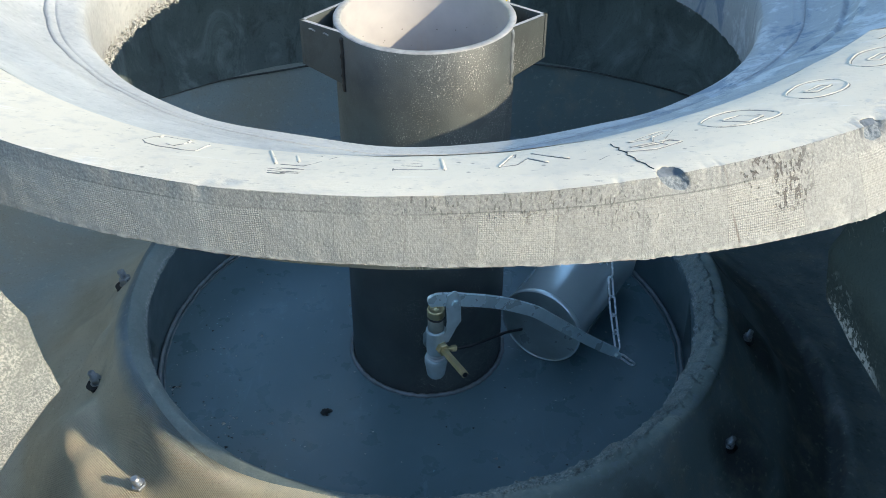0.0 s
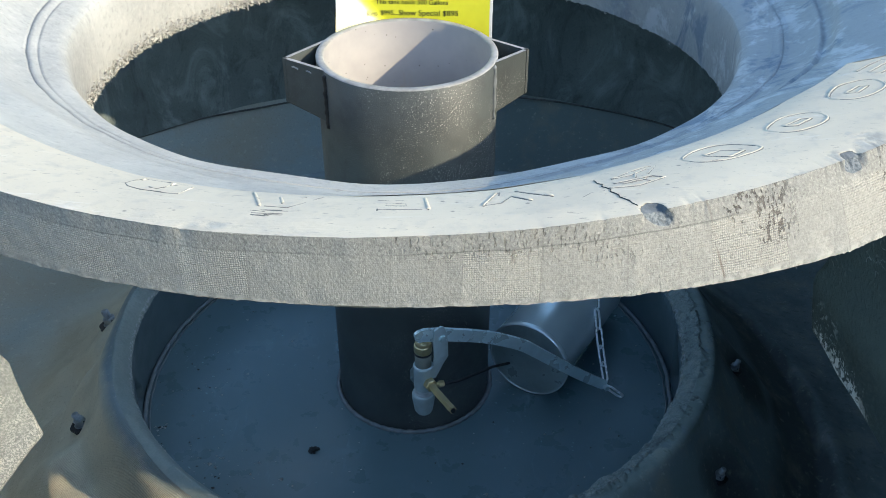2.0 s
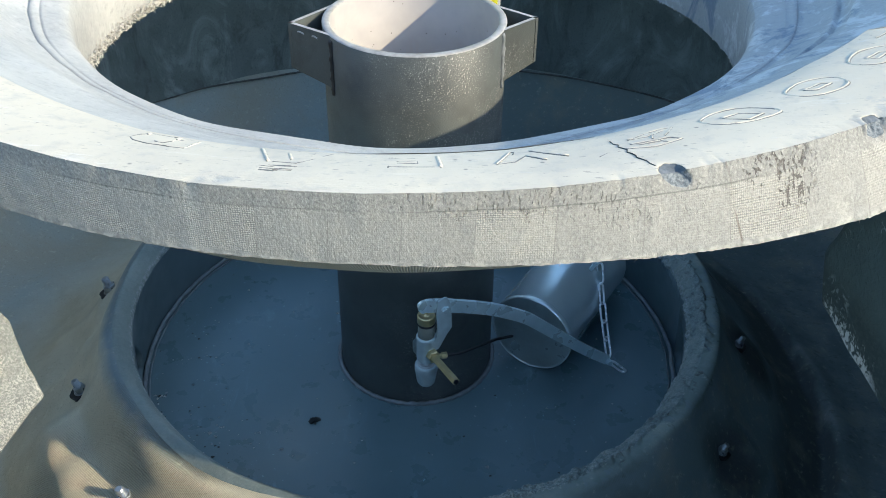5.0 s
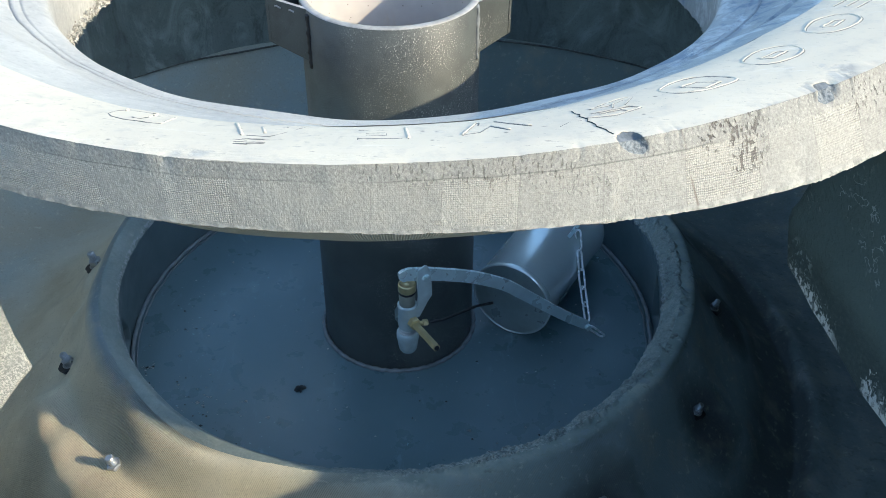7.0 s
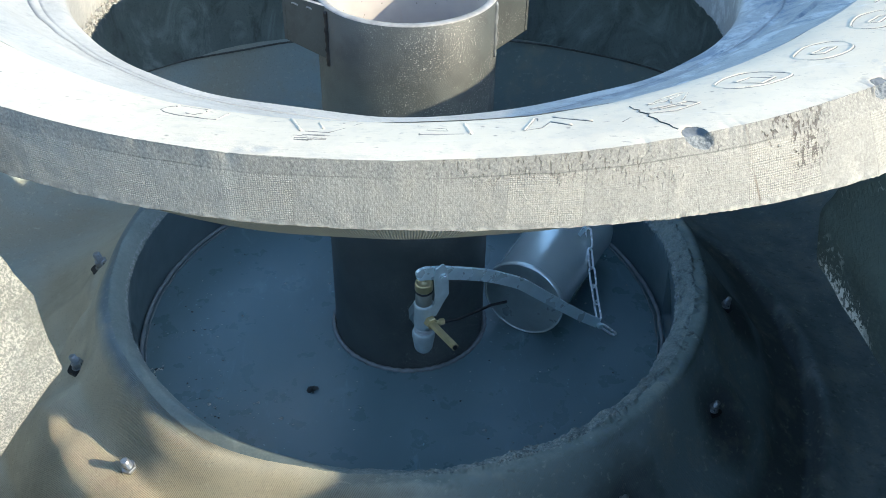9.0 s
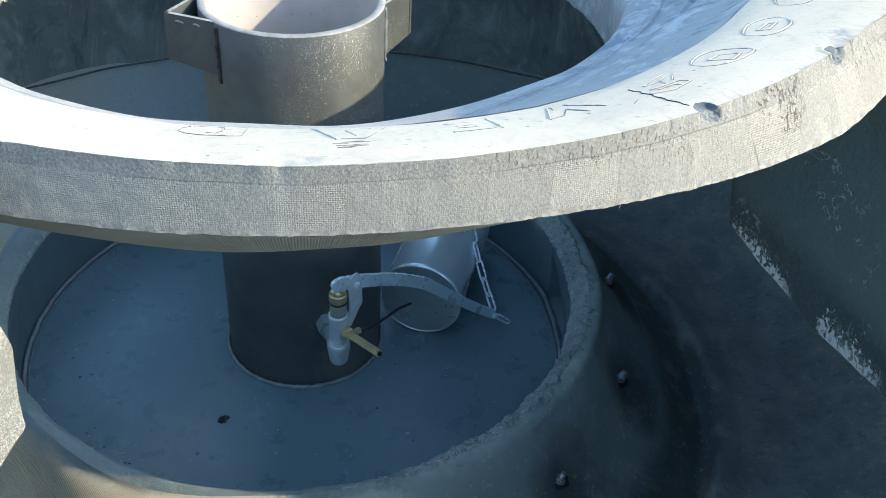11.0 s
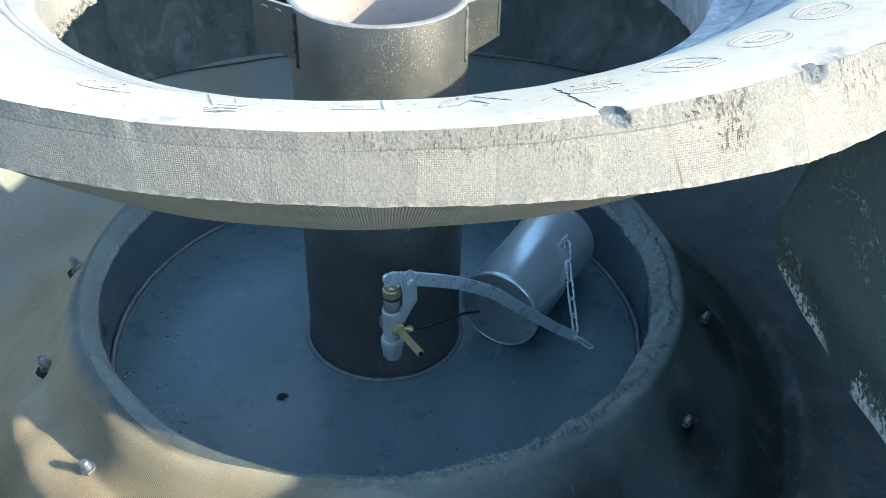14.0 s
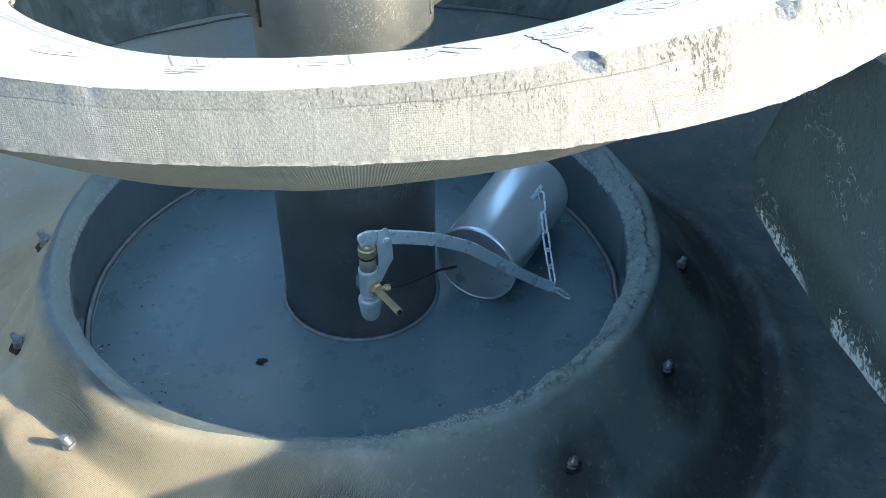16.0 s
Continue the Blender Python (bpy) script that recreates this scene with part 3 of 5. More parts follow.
def rod(bm, a, b, r, r2=None, seg=20, bevel=0.0):
    """A capped cylinder or cone from a to b, its ends eased by bevel."""
    m, length = frame_along(a, b)
    r2 = r if r2 is None else r2
    rings = [(0.0, r - bevel), (bevel, r), (length - bevel, r2), (length, r2 - bevel)] if bevel else [(0.0, r), (length, r2)]
    loops = [[bm.verts.new(m @ Vector((q * math.cos(2 * math.pi * i / seg), q * math.sin(2 * math.pi * i / seg), h))) for i in range(seg)] for h, q in rings]
    for lo, hi in zip(loops, loops[1:]):
        for i in range(seg):
            bm.faces.new((lo[i], lo[(i + 1) % seg], hi[(i + 1) % seg], hi[i]))
    bm.faces.new(loops[0][::-1])
    bm.faces.new(loops[-1])
    return bm


def tube_path(bm, points, r, seg=10, closed=False):
    """A round tube along points."""
    pts = [Vector(p) for p in points]
    n, loops, up = len(pts), [], None
    for i, p in enumerate(pts):
        a = pts[i - 1] if (i or closed) else p
        b = pts[(i + 1) % n] if (i < n - 1 or closed) else p
        d = (b - a).normalized()
        if up is None:
            up = d.orthogonal().normalized()
        up = (up - d * up.dot(d)).normalized()
        side = d.cross(up)
        loops.append([bm.verts.new(p + r * (math.cos(2 * math.pi * k / seg) * up + math.sin(2 * math.pi * k / seg) * side)) for k in range(seg)])
    for i in range(n if closed else n - 1):
        lo, hi = loops[i], loops[(i + 1) % n]
        for k in range(seg):
            bm.faces.new((lo[k], lo[(k + 1) % seg], hi[(k + 1) % seg], hi[k]))
    if not closed:
        bm.faces.new(loops[0][::-1])
        bm.faces.new(loops[-1])
    return bm


def slab(bm, outline, thick, bevel=0.0):
    """A prism: the outline (3D points in one plane) pushed by the vector thick."""
    lo = [bm.verts.new(Vector(p)) for p in outline]
    hi = [bm.verts.new(Vector(p) + Vector(thick)) for p in outline]
    n = len(lo)
    for i in range(n):
        bm.faces.new((lo[i], lo[(i + 1) % n], hi[(i + 1) % n], hi[i]))
    bm.faces.new(lo[::-1])
    bm.faces.new(hi)
    if bevel:
        bmesh.ops.bevel(bm, geom=list(bm.edges), offset=bevel, segments=2, affect="EDGES", profile=0.6)
    return bm


def smooth_profile(points, step):
    """Points along a smooth line through the given (r, z) corners, about step apart (or fine, coarse, and the radius where coarse begins), with the corner each one lies past."""
    out = []
    for i in range(len(points) - 1):
        p0, p1, p2, p3 = (np.array(points[min(max(j, 0), len(points) - 1)]) for j in (i - 1, i, i + 1, i + 2))
        n = max(1, int(np.linalg.norm(p2 - p1) / (step if not isinstance(step, tuple) else step[0] if p2[0] < step[2] else step[1])))
        for s in np.arange(n) / n:
            q = 0.5 * (2 * p1 + (p2 - p0) * s + (2 * p0 - 5 * p1 + 4 * p2 - p3) * s**2 + (3 * p1 - p0 - 3 * p2 + p3) * s**3)
            out.append((q[0], q[1], i))
    out.append((*points[-1], len(points) - 2))
    return out


def wob(a, r, z, scale, amount):
    """Smooth uneven offset, the same at every build."""
    return amount * noise.noise(Vector((r * math.cos(a), r * math.sin(a), z)) * scale)


def bump_at(a, centre, width):
    """A bell in angle, 1 at centre (degrees) and falling off over width degrees."""
    d = (math.degrees(a) - centre + 180) % 360 - 180
    return math.exp(-((d / width) ** 2))

# ---- ground ----
gb = bmesh.new()
bmesh.ops.create_grid(gb, x_segments=60, y_segments=60, size=600)
ground = part("ground", gb, GROUND)
ground.location.z = -0.142
tagged(ground, "flat dark asphalt ground under the tank", "ground", kind="structure")

# ---- the tank: a huge loader tyre laid flat, its near shoulder sawn away ----
BOLT_ANGLES = (175.7, 201.0, 227.2, 305.2, 331.0, 357.0, 24.0)
SHOULDERS = ((-42.0, 58.0), (90.0, 106.0), (163.0, 178.0))
tank = thing("tire_tank", "huge grey loader tire laid flat, sawn open above one side", "stock tank")


def groups(spec):
    """(slot, corners, step) rows into one list of separate strips."""
    return [(slot, smooth_profile(corners, step)) for slot, corners, step in spec]


def uneven_turns(*spans):
    """Degrees round the ring: (end, step) spans from -180 on."""
    out, at = [], -180.0
    for end, step in spans:
        n = round((end - at) / step)
        out += [at + (end - at) * i / n for i in range(n)]
        at = end
    return out


def turned(name, strips, a0, a1, steps, mats, shape, parent, label):
    """Several strips turned about the z axis into one mesh; strips keep their own edges, so corners stay crisp."""
    verts, faces, slots = [], [], []
    full = abs(a1 - a0) > 359.9
    turns = steps if isinstance(steps, list) else [a0 + (a1 - a0) * i / steps for i in range(steps if full else steps + 1)]
    rows = len(turns)
    for n, (slot, line) in enumerate(strips):
        base, m = len(verts), len(line)
        for i in range(rows):
            a = radians(turns[i])
            c, s = math.cos(a), math.sin(a)
            for r, z, _ in line:
                r2, z2 = shape(a, r, z, n)
                verts.append((r2 * c, r2 * s, z2))
        for i in range(rows if full else rows - 1):
            j = (i + 1) % rows
            for k in range(m - 1):
                faces.append((base + i * m + k, base + j * m + k, base + j * m + k + 1, base + i * m + k + 1))
                slots.append(slot)
    return mesh_ob(name, verts, faces, None, parent, label, True, mats, slots)


EDGE_AT = (-180, -125, -108, -102, -95, -88, -80, -74, -68, -62, -55, -45, -36, -25, 180)
EDGE_TOP = (0.711, 0.690, 0.692, 0.701, 0.708, 0.709, 0.707, 0.703, 0.697, 0.691, 0.684, 0.690, 0.711, 0.711, 0.711)
EDGE_LOW = (0.711, 0.690, 0.696, 0.702, 0.707, 0.709, 0.713, 0.717, 0.720, 0.721, 0.713, 0.705, 0.711, 0.711, 0.711)
CREST = (0.610, 0.575, 0.610, 0.622, 0.627, 0.628, 0.625, 0.616, 0.603, 0.592, 0.578, 0.565, 0.600, 0.622, 0.600)


def ring_radius(a, r, table):
    """The ring is not quite round: its crest and sawn edge wander with the angle."""
    deg = (math.degrees(a) + 180) % 360 - 180
    crest, edge = float(np.interp(deg, EDGE_AT, CREST)), float(np.interp(deg, EDGE_AT, table))
    if r < 0.622:
        return 0.407 + (r - 0.407) * (crest - 0.407) / 0.215 if r > 0.407 else r
    return crest + (r - 0.622) * (edge - crest) / 0.089


def upper_shape(a, r, z, n):
    """Sawing marks, chipped upper edge, two gouges, and a torn inner lip."""
    deg = math.degrees(a)
    flat = r
    if n == 0:
        k = (z - 0.697) / 0.049
        r = (1 - k) * float(np.interp(deg, EDGE_AT, EDGE_LOW)) + k * float(np.interp(deg, EDGE_AT, EDGE_TOP))
    elif n in (1, 2):
        r = ring_radius(a, r, EDGE_TOP)
    elif n == 4 and r > 0.58:
        r = 0.58 + (r - 0.58) * (float(np.interp(deg, EDGE_AT, EDGE_LOW)) - 0.58) / 0.1295
    if n <= 1 and flat > 0.67:
        for at, r0, z0, wa, wr, wz, lean in GOUGES:
            x = radians(deg - at) * r0
            if abs(x) < wa:
                u, v = (r - r0) / wr, (z - z0 + lean * x) / wz
                c = (x / wa) ** 2 + u * u + v * v + 0.3 * noise.noise(Vector((deg * 4, r * 200, z * 200))) - 1.0
                if c < 0.0:
                    du, dv = -0.7071 / wr, -0.7071 / wz
                    qa, qb = du * du + dv * dv, u * du + v * dv
                    far = (-qb + math.sqrt(max(0.0, qb * qb - qa * c))) / qa
                    far *= 0.42 + 0.12 * noise.noise(Vector((deg * 9, r * 300, z * 300)))
                    r -= 0.7071 * far
                    z -= 0.7071 * far
        edge = min(1.0, max(0.0, (flat - 0.700) / 0.011)) * min(1.0, max(0.0, (z - 0.735) / 0.011))
        chip = max(0.0, noise.noise(Vector((deg * 1.3, 3.0, 7.0))) - 0.2) + 1.1 * max(0.0, noise.noise(Vector((deg * 4.0, 9.0, 1.0))) - 0.20)
        z -= 0.0032 * chip * edge
        r -= 0.003 * chip * edge
    # Dip added in the ring's unseen right part to let a sun spot through.
    if n in (1, 2) and flat > 0.54:
        z -= 0.085 * max(0.0, 1.0 - abs(deg + 4.0) / 7.0) * min(1.0, (flat - 0.54) / 0.05)
    if n == 0:
        r += wob(a, r, z, 9.0, 0.0008) + wob(a, r, z, 90.0, 0.0005)
    elif n == 1:
        z += wob(a, r, z, 5.0, 0.0008) + wob(a, r, z, 40.0, 0.0003)
    elif n in (2, 3):
        if n == 2:
            if 0.488 < flat < 0.500:
                z -= (0.006 + 0.004 * noise.noise(Vector((deg * 0.5, 1.0, 6.0)))) * max(0.0, bump_at(a, -12.0, 40.0) - 0.1)
            if 0.4489 < flat < 0.4525 or 0.4370 < flat < 0.4392:
                z += 0.0020 * min(1.0, 1.8 * bump_at(a, -20.0, 60.0) + 0.8 * max(0.0, noise.noise(Vector((deg * 0.13, flat * 40, 4.0)))))
            if 0.44 < flat < 0.46:
                r += 0.0009 * noise.noise(Vector((deg * 0.25, 8.0, 4.0))) + 0.0006 * noise.noise(Vector((deg * 1.5, 2.0, 4.0)))
            z -= 0.009 * bump_at(a, -85.0, 38.0) * min(1.0, max(0.0, (0.622 - flat) / 0.03)) * min(1.0, max(0.0, (flat - 0.45) / 0.06))
        z += wob(a, r, z, 8.0, 0.003)
        r += wob(a, r, z, 11.0, 0.003)
    if n in (3, 4) and r < 0.425 and z < 0.53:
        torn = 0.30 + 1.0 * max(bump_at(a, 150, 50), bump_at(a, 200, 25))
        low = (0.53 - z) / 0.026
        z += torn * low * (0.010 * noise.noise(Vector((deg * 0.5, 4.0, 0.0))) + 0.008 * noise.noise(Vector((deg * 2.3, 8.0, 0.0))))
        r += torn * low * 0.006 * noise.noise(Vector((deg * 1.9, 2.0, 5.0)))
    if n == 4:
        z += wob(a, r, z, 9.0, 0.003) * min(1.0, max(0.0, (0.7095 - flat) / 0.05))
    if z < 0.702 and flat > 0.69:
        z += (0.0008 * noise.noise(Vector((deg * 0.8, 5.0, 0.0))) + 0.0009 * noise.noise(Vector((deg * 5.0, 1.0, 0.0)))) * (0.702 - z) / 0.005 * (1.0 if n == 0 or flat > 0.705 else 0.0)
    return r, z


upper = turned(
    "upper_sidewall",
    groups((
        (0, [(0.7095, 0.697), (0.711, 0.722), (0.711, 0.746)], 0.0022),
        (1, [(0.711, 0.746), (0.702, 0.7450), (0.690, 0.7435), (0.680, 0.7415), (0.664, 0.738), (0.636, 0.730), (0.622, 0.724)], 0.003),
        (2, [(0.622, 0.724), (0.600, 0.708), (0.570, 0.690), (0.530, 0.672), (0.508, 0.6615), (0.495, 0.6510), (0.470, 0.632), (0.4522, 0.6221), (0.4511, 0.6196), (0.4502, 0.6196), (0.4492, 0.6211), (0.4400, 0.6175), (0.4388, 0.6158), (0.4379, 0.6158), (0.4368, 0.6166), (0.415, 0.609), (0.407, 0.602)], 0.0035),
        (2, [(0.407, 0.602), (0.404, 0.590), (0.404, 0.550), (0.407, 0.504)], 0.006),
        (3, [(0.407, 0.504), (0.425, 0.504), (0.450, 0.511), (0.480, 0.525), (0.525, 0.553), (0.576, 0.593), (0.630, 0.643), (0.670, 0.673), (0.7095, 0.697)], 0.008),
    )),
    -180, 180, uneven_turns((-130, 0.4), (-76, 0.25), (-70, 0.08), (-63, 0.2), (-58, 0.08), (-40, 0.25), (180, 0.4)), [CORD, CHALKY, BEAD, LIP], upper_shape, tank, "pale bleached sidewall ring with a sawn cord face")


# first and last degree, height and depth of the pieces torn from the seat
TEARS = ((-12.0, 2.5, 0.100, 0.045), (190.0, 196.0, 0.090, 0.012))


def lower_shape(a, r, z, n):
    """Chipped bead set a little off centre, folds and dimples where the bolts pull the casing in."""
    deg = math.degrees(a)
    rough = (0.22 + 0.78 * max(bump_at(a, -58, 52), bump_at(a, 0, 24))) * (1.0 - 0.9 * bump_at(a, 246, 20))
    flat = r
    r -= (0.007 * math.cos(a) - 0.002) * min(1.0, max(0.0, (0.52 - flat) / 0.06))
    if n in (0, 1, 2) and flat < 0.478 and z > 0.100:
        q = Vector((flat * math.cos(a), flat * math.sin(a), z))
        low = min(1.0, (z - 0.100) / 0.015) * min(1.0, (0.478 - flat) / 0.010)
        peel = 0.434 + 0.013 * noise.noise(Vector((deg * 0.11, 3.0, 1.0))) + 0.009 * noise.noise(Vector((deg * 0.6, 7.0, 2.0))) + 0.006 * noise.noise(Vector((deg * 2.2, 1.0, 9.0)))
        skin = min(1.0, max(0.0, (peel - flat) / 0.0025))
        crumb = 0.7 * noise.noise(q * 62) + 0.6 * noise.noise(q * 150) + 0.5 * noise.noise(q * 300)
        pit = min(0.0, noise.noise(q * 34 + Vector((4, 0, 0))) + 0.22)
        z += rough * low * (skin * (0.0045 + 0.0045 * crumb) + 0.013 * pit * skin)
        inner = min(1.0, max(0.0, (0.428 - flat) / 0.012))
        r += rough * low * inner * (0.0055 * noise.noise(q * 26) + 0.0045 * noise.noise(q * 85) + 0.003 * noise.noise(q * 210))
        z += low * 0.0035 * noise.noise(q * 14)
    if n == 0 and 0.004 < z < 0.100:
        for first, last, top, deep in TEARS:
            turn = (deg - first + 180) % 360 - 180
            if 0.0 < turn < last - first:
                side = min(1.0, turn / 0.5, (last - first - turn) / 2.5)
                r += deep * side * min(1.0, (z - 0.004) / 0.006) * min(1.0, max(0.0, (top * (0.35 + 0.65 * turn / (last - first)) - z) / 0.006))
    if n in (1, 2) and 0.420 < flat < 0.475:
        z -= 0.025 * bump_at(a, 236.0, 15.0) * min(1.0, (flat - 0.420) / 0.018) * min(1.0, (0.475 - flat) / 0.012)
    if n in (1, 2) and flat > 0.430:
        z -= 0.036 * bump_at(a, 182.0, 20.0) * min(1.0, (flat - 0.430) / 0.030) * math.exp(-((max(0.0, flat - 0.468) / 0.020) ** 2))
    if n in (1, 2) and 0.436 < flat < 0.62 and z > -0.1:
        shelf = float(np.interp(flat, (0.436, 0.454, 0.468, 0.480, 0.490, 0.500, 0.520, 0.540, 0.555, 0.580, 0.620), (0.126, 0.113, 0.096, 0.079, 0.067, 0.058, 0.056, 0.053, 0.047, 0.018, -0.034)))
        w = float(np.interp(deg % 360, (190, 202, 212, 248, 264, 280), (0.0, 0.35, 1.0, 1.0, 0.35, 0.0)))
        w = w * w * (3 - 2 * w) * min(1.0, (flat - 0.436) / 0.034)
        z = (1 - w) * z + w * shelf
    seats = []
    if n >= 1 and flat > 0.454:
        for b in BOLT_ANGLES:
            d = (deg - b + 180) % 360 - 180
            if abs(d) < 15:
                sunny = b == 227.2
                dist2 = (radians(d) * flat) ** 2 + (flat - 0.505) ** 2
                if not sunny:
                    seats.append((math.exp(-dist2 / 0.0011), 0.060 if 150 < b < 180 else 0.049 if 150 < b < 250 else 0.056 if b > 340 or b < 30 else 0.0490))
                ridge = math.exp(-(((d - 4.5) / 2.8) ** 2)) * math.exp(-(((flat - 0.54) / 0.06) ** 2))
                z += (0.0 if sunny else 0.012) * ridge
        for fold, deep, wide in ((187.5, 0.016, 3.2), (192.5, -0.010, 2.6), (212.0, 0.006, 3.0), (316.0, 0.012, 4.0), (343.0, 0.012, 4.0), (10.0, 0.010, 4.0)):
            bend = fold + 30.0 * (flat - 0.50)
            z -= deep * bump_at(a, bend, wide) * min(1.0, max(0.0, (flat - 0.462) / 0.03)) * math.exp(-(((flat - 0.52) / 0.07) ** 2))
        z -= 0.020 * bump_at(a, 2.0, 24.0) * math.exp(-(((flat - 0.470) / 0.016) ** 2))
        if 0.53 < flat < 0.70 and n == 2:
            edge = 0.652 + 0.010 * noise.noise(Vector((deg * 0.12, 2.0, 8.0))) + 0.003 * noise.noise(Vector((deg * 0.6, 5.0, 1.0)))
            groove = min(1.0, max(0.0, (flat - 0.53) / 0.06)) * min(1.0, max(0.0, (edge - flat) / 0.014))
            z -= (0.030 * groove * groove * (3 - 2 * groove) - 0.008 * (1 - groove) * min(1.0, max(0.0, (flat - 0.64) / 0.02)) * min(1.0, (0.70 - flat) / 0.03)) * bump_at(a, -18.0, 42.0)
        out = min(1.0, max(0.0, (flat - 0.47) / 0.1))
        z += math.exp(-(((flat - 0.56) / 0.09) ** 2)) * 0.010 * noise.noise(Vector((deg * 0.09, flat * 6, 3.0))) * min(1.0, max(0.0, (flat - 0.454) / 0.03))
        z += wob(a, flat, z, 5.0, 0.008) * out + wob(a, flat, z, 30.0, 0.001) * out
        for w, seat in seats:
            if n == 2:
                z = (1 - w) * z + w * (seat - 0.7 * (flat - 0.50))
    return r, z


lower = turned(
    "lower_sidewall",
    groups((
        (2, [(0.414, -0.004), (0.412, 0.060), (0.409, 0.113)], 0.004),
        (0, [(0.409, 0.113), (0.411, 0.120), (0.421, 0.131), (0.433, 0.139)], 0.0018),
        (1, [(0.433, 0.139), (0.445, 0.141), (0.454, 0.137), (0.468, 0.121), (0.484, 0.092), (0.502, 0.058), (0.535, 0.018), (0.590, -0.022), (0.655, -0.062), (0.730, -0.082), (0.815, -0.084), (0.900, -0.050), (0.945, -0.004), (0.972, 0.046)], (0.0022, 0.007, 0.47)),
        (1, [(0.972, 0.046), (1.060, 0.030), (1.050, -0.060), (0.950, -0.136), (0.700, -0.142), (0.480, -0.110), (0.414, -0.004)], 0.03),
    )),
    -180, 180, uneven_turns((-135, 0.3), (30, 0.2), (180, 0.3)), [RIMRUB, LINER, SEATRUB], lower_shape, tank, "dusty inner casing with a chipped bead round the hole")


def wall_shape(a, r, z, n):
    """Uneven wall whose sawn top stands higher beside the opening."""
    if z < 0.489:
        z += 0.085 * bump_at(a, -38.0, 14.0) * max(0.0, (z - 0.30) / 0.188)
    return r + wob(a, r, z, 4.0, 0.012) + wob(a, r, z, 22.0, 0.002), z + wob(a, r, z, 3.0, 0.004)


WALL_IN = [(0.970, 0.044), (1.000, 0.160), (1.008, 0.330), (0.996, 0.488)]
WALL_UP = [(0.996, 0.488), (0.985, 0.560), (0.955, 0.620), (0.880, 0.682), (0.790, 0.700), (0.700, 0.697)]
WALL_OVER = [(0.700, 0.736), (0.800, 0.742), (0.900, 0.738), (0.990, 0.700), (1.050, 0.610), (1.072, 0.488)]
WALL_OUT = [(1.072, 0.488), (1.085, 0.400), (1.080, 0.220), (1.055, 0.028)]
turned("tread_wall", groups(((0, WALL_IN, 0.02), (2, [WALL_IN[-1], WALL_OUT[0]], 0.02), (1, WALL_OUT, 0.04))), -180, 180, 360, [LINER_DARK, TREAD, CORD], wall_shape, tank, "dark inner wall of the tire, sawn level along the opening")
for first, last in SHOULDERS:
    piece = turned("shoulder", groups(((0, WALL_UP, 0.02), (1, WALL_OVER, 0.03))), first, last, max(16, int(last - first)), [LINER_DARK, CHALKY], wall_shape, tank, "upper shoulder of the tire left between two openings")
    for deg in (first, last):
        c, s_ = math.cos(radians(deg)), math.sin(radians(deg))
        eb = bmesh.new()
        eb.faces.new([eb.verts.new((r * c, r * s_, z)) for r, z in WALL_UP + WALL_OVER])
        part("sawn_end", eb, CORD, piece, "sawn end of the shoulder")


mb = bmesh.new()
tube_path(mb, [((0.966 + 0.004 * noise.noise(Vector((i * 0.2, 0, 0)))) * math.cos(2 * math.pi * i / 240), (0.966 + 0.004 * noise.noise(Vector((i * 0.2, 0, 0)))) * math.sin(2 * math.pi * i / 240), 0.043 + 0.004 * noise.noise(Vector((i * 0.15, 3, 0)))) for i in range(240)], 0.0022, 6, True)
part("mould_line", mb, DUSTLINE, tank, "pale moulded line low on the wall", True)


# the two wall ends left hanging at the sides of the opening
def in_plane(p, origin, normal):
    p, o, n = Vector(p), Vector(origin), Vector(normal).normalized()
    return p - n * (p - o).dot(n)


def rough_slab(name, outline, normal, thick, mat, label):
    """A block whose face is cut fine enough to carry a worn outline."""
    o = outline[0]
    bm = bmesh.new()
    slab(bm, [in_plane(p, o, normal) for p in outline], Vector(normal).normalized() * -thick)
    bmesh.ops.bevel(bm, geom=list(bm.edges), offset=0.006, segments=2, affect="EDGES", profile=0.6)
    bmesh.ops.triangulate(bm, faces=bm.faces)
    for _ in range(5):
        bmesh.ops.subdivide_edges(bm, edges=[e for e in bm.edges if e.calc_length() > 0.03], cuts=1)
        bmesh.ops.triangulate(bm, faces=[f for f in bm.faces if len(f.verts) > 3])
    for v in bm.verts:
        q = v.co
        v.co = q + Vector((noise.noise(q * 30), noise.noise(q * 30 + Vector((5, 0, 0))), noise.noise(q * 30 + Vector((0, 5, 0))))) * 0.0025
    return part(name, bm, mat, tank, label)


A0, AH, AV = Vector((-0.275, -0.569, 0.437)), Vector((-0.528, -0.849, 0.0)), Vector((0.247, -0.153, 0.907))
rough_slab("wall_end", [A0, (-0.266, -0.597, 0.505), (-0.257, -0.616, 0.558), (-0.255, -0.635, 0.597), (-0.251, -0.664, 0.654), (-0.250, -0.676, 0.692)]
           + [A0 + AH * h + AV * v for h, v in ((0.07, 0.335), (0.20, 0.345), (0.33, 0.285), (0.40, 0.10), (0.41, -0.20), (0.37, -0.375))],
           (0.809, -0.503, -0.305), 0.11, SCRAPED, "pale scraped rubber wall end at the opening")
rough_slab("wall_end", [(0.418, -0.395, 0.496), (0.436, -0.396, 0.440), (0.449, -0.443, 0.421), (0.481, -0.518, 0.385), (0.497, -0.580, 0.374), (0.515, -0.655, 0.362),
                        (0.512, -0.662, 0.420), (0.495, -0.640, 0.520), (0.475, -0.625, 0.690), (0.440, -0.540, 0.685), (0.426, -0.460, 0.625)],
           (-0.93, -0.30, -0.19), 0.13, SCRAPED_DARK, "dark weathered rubber wall end with scraped edge")


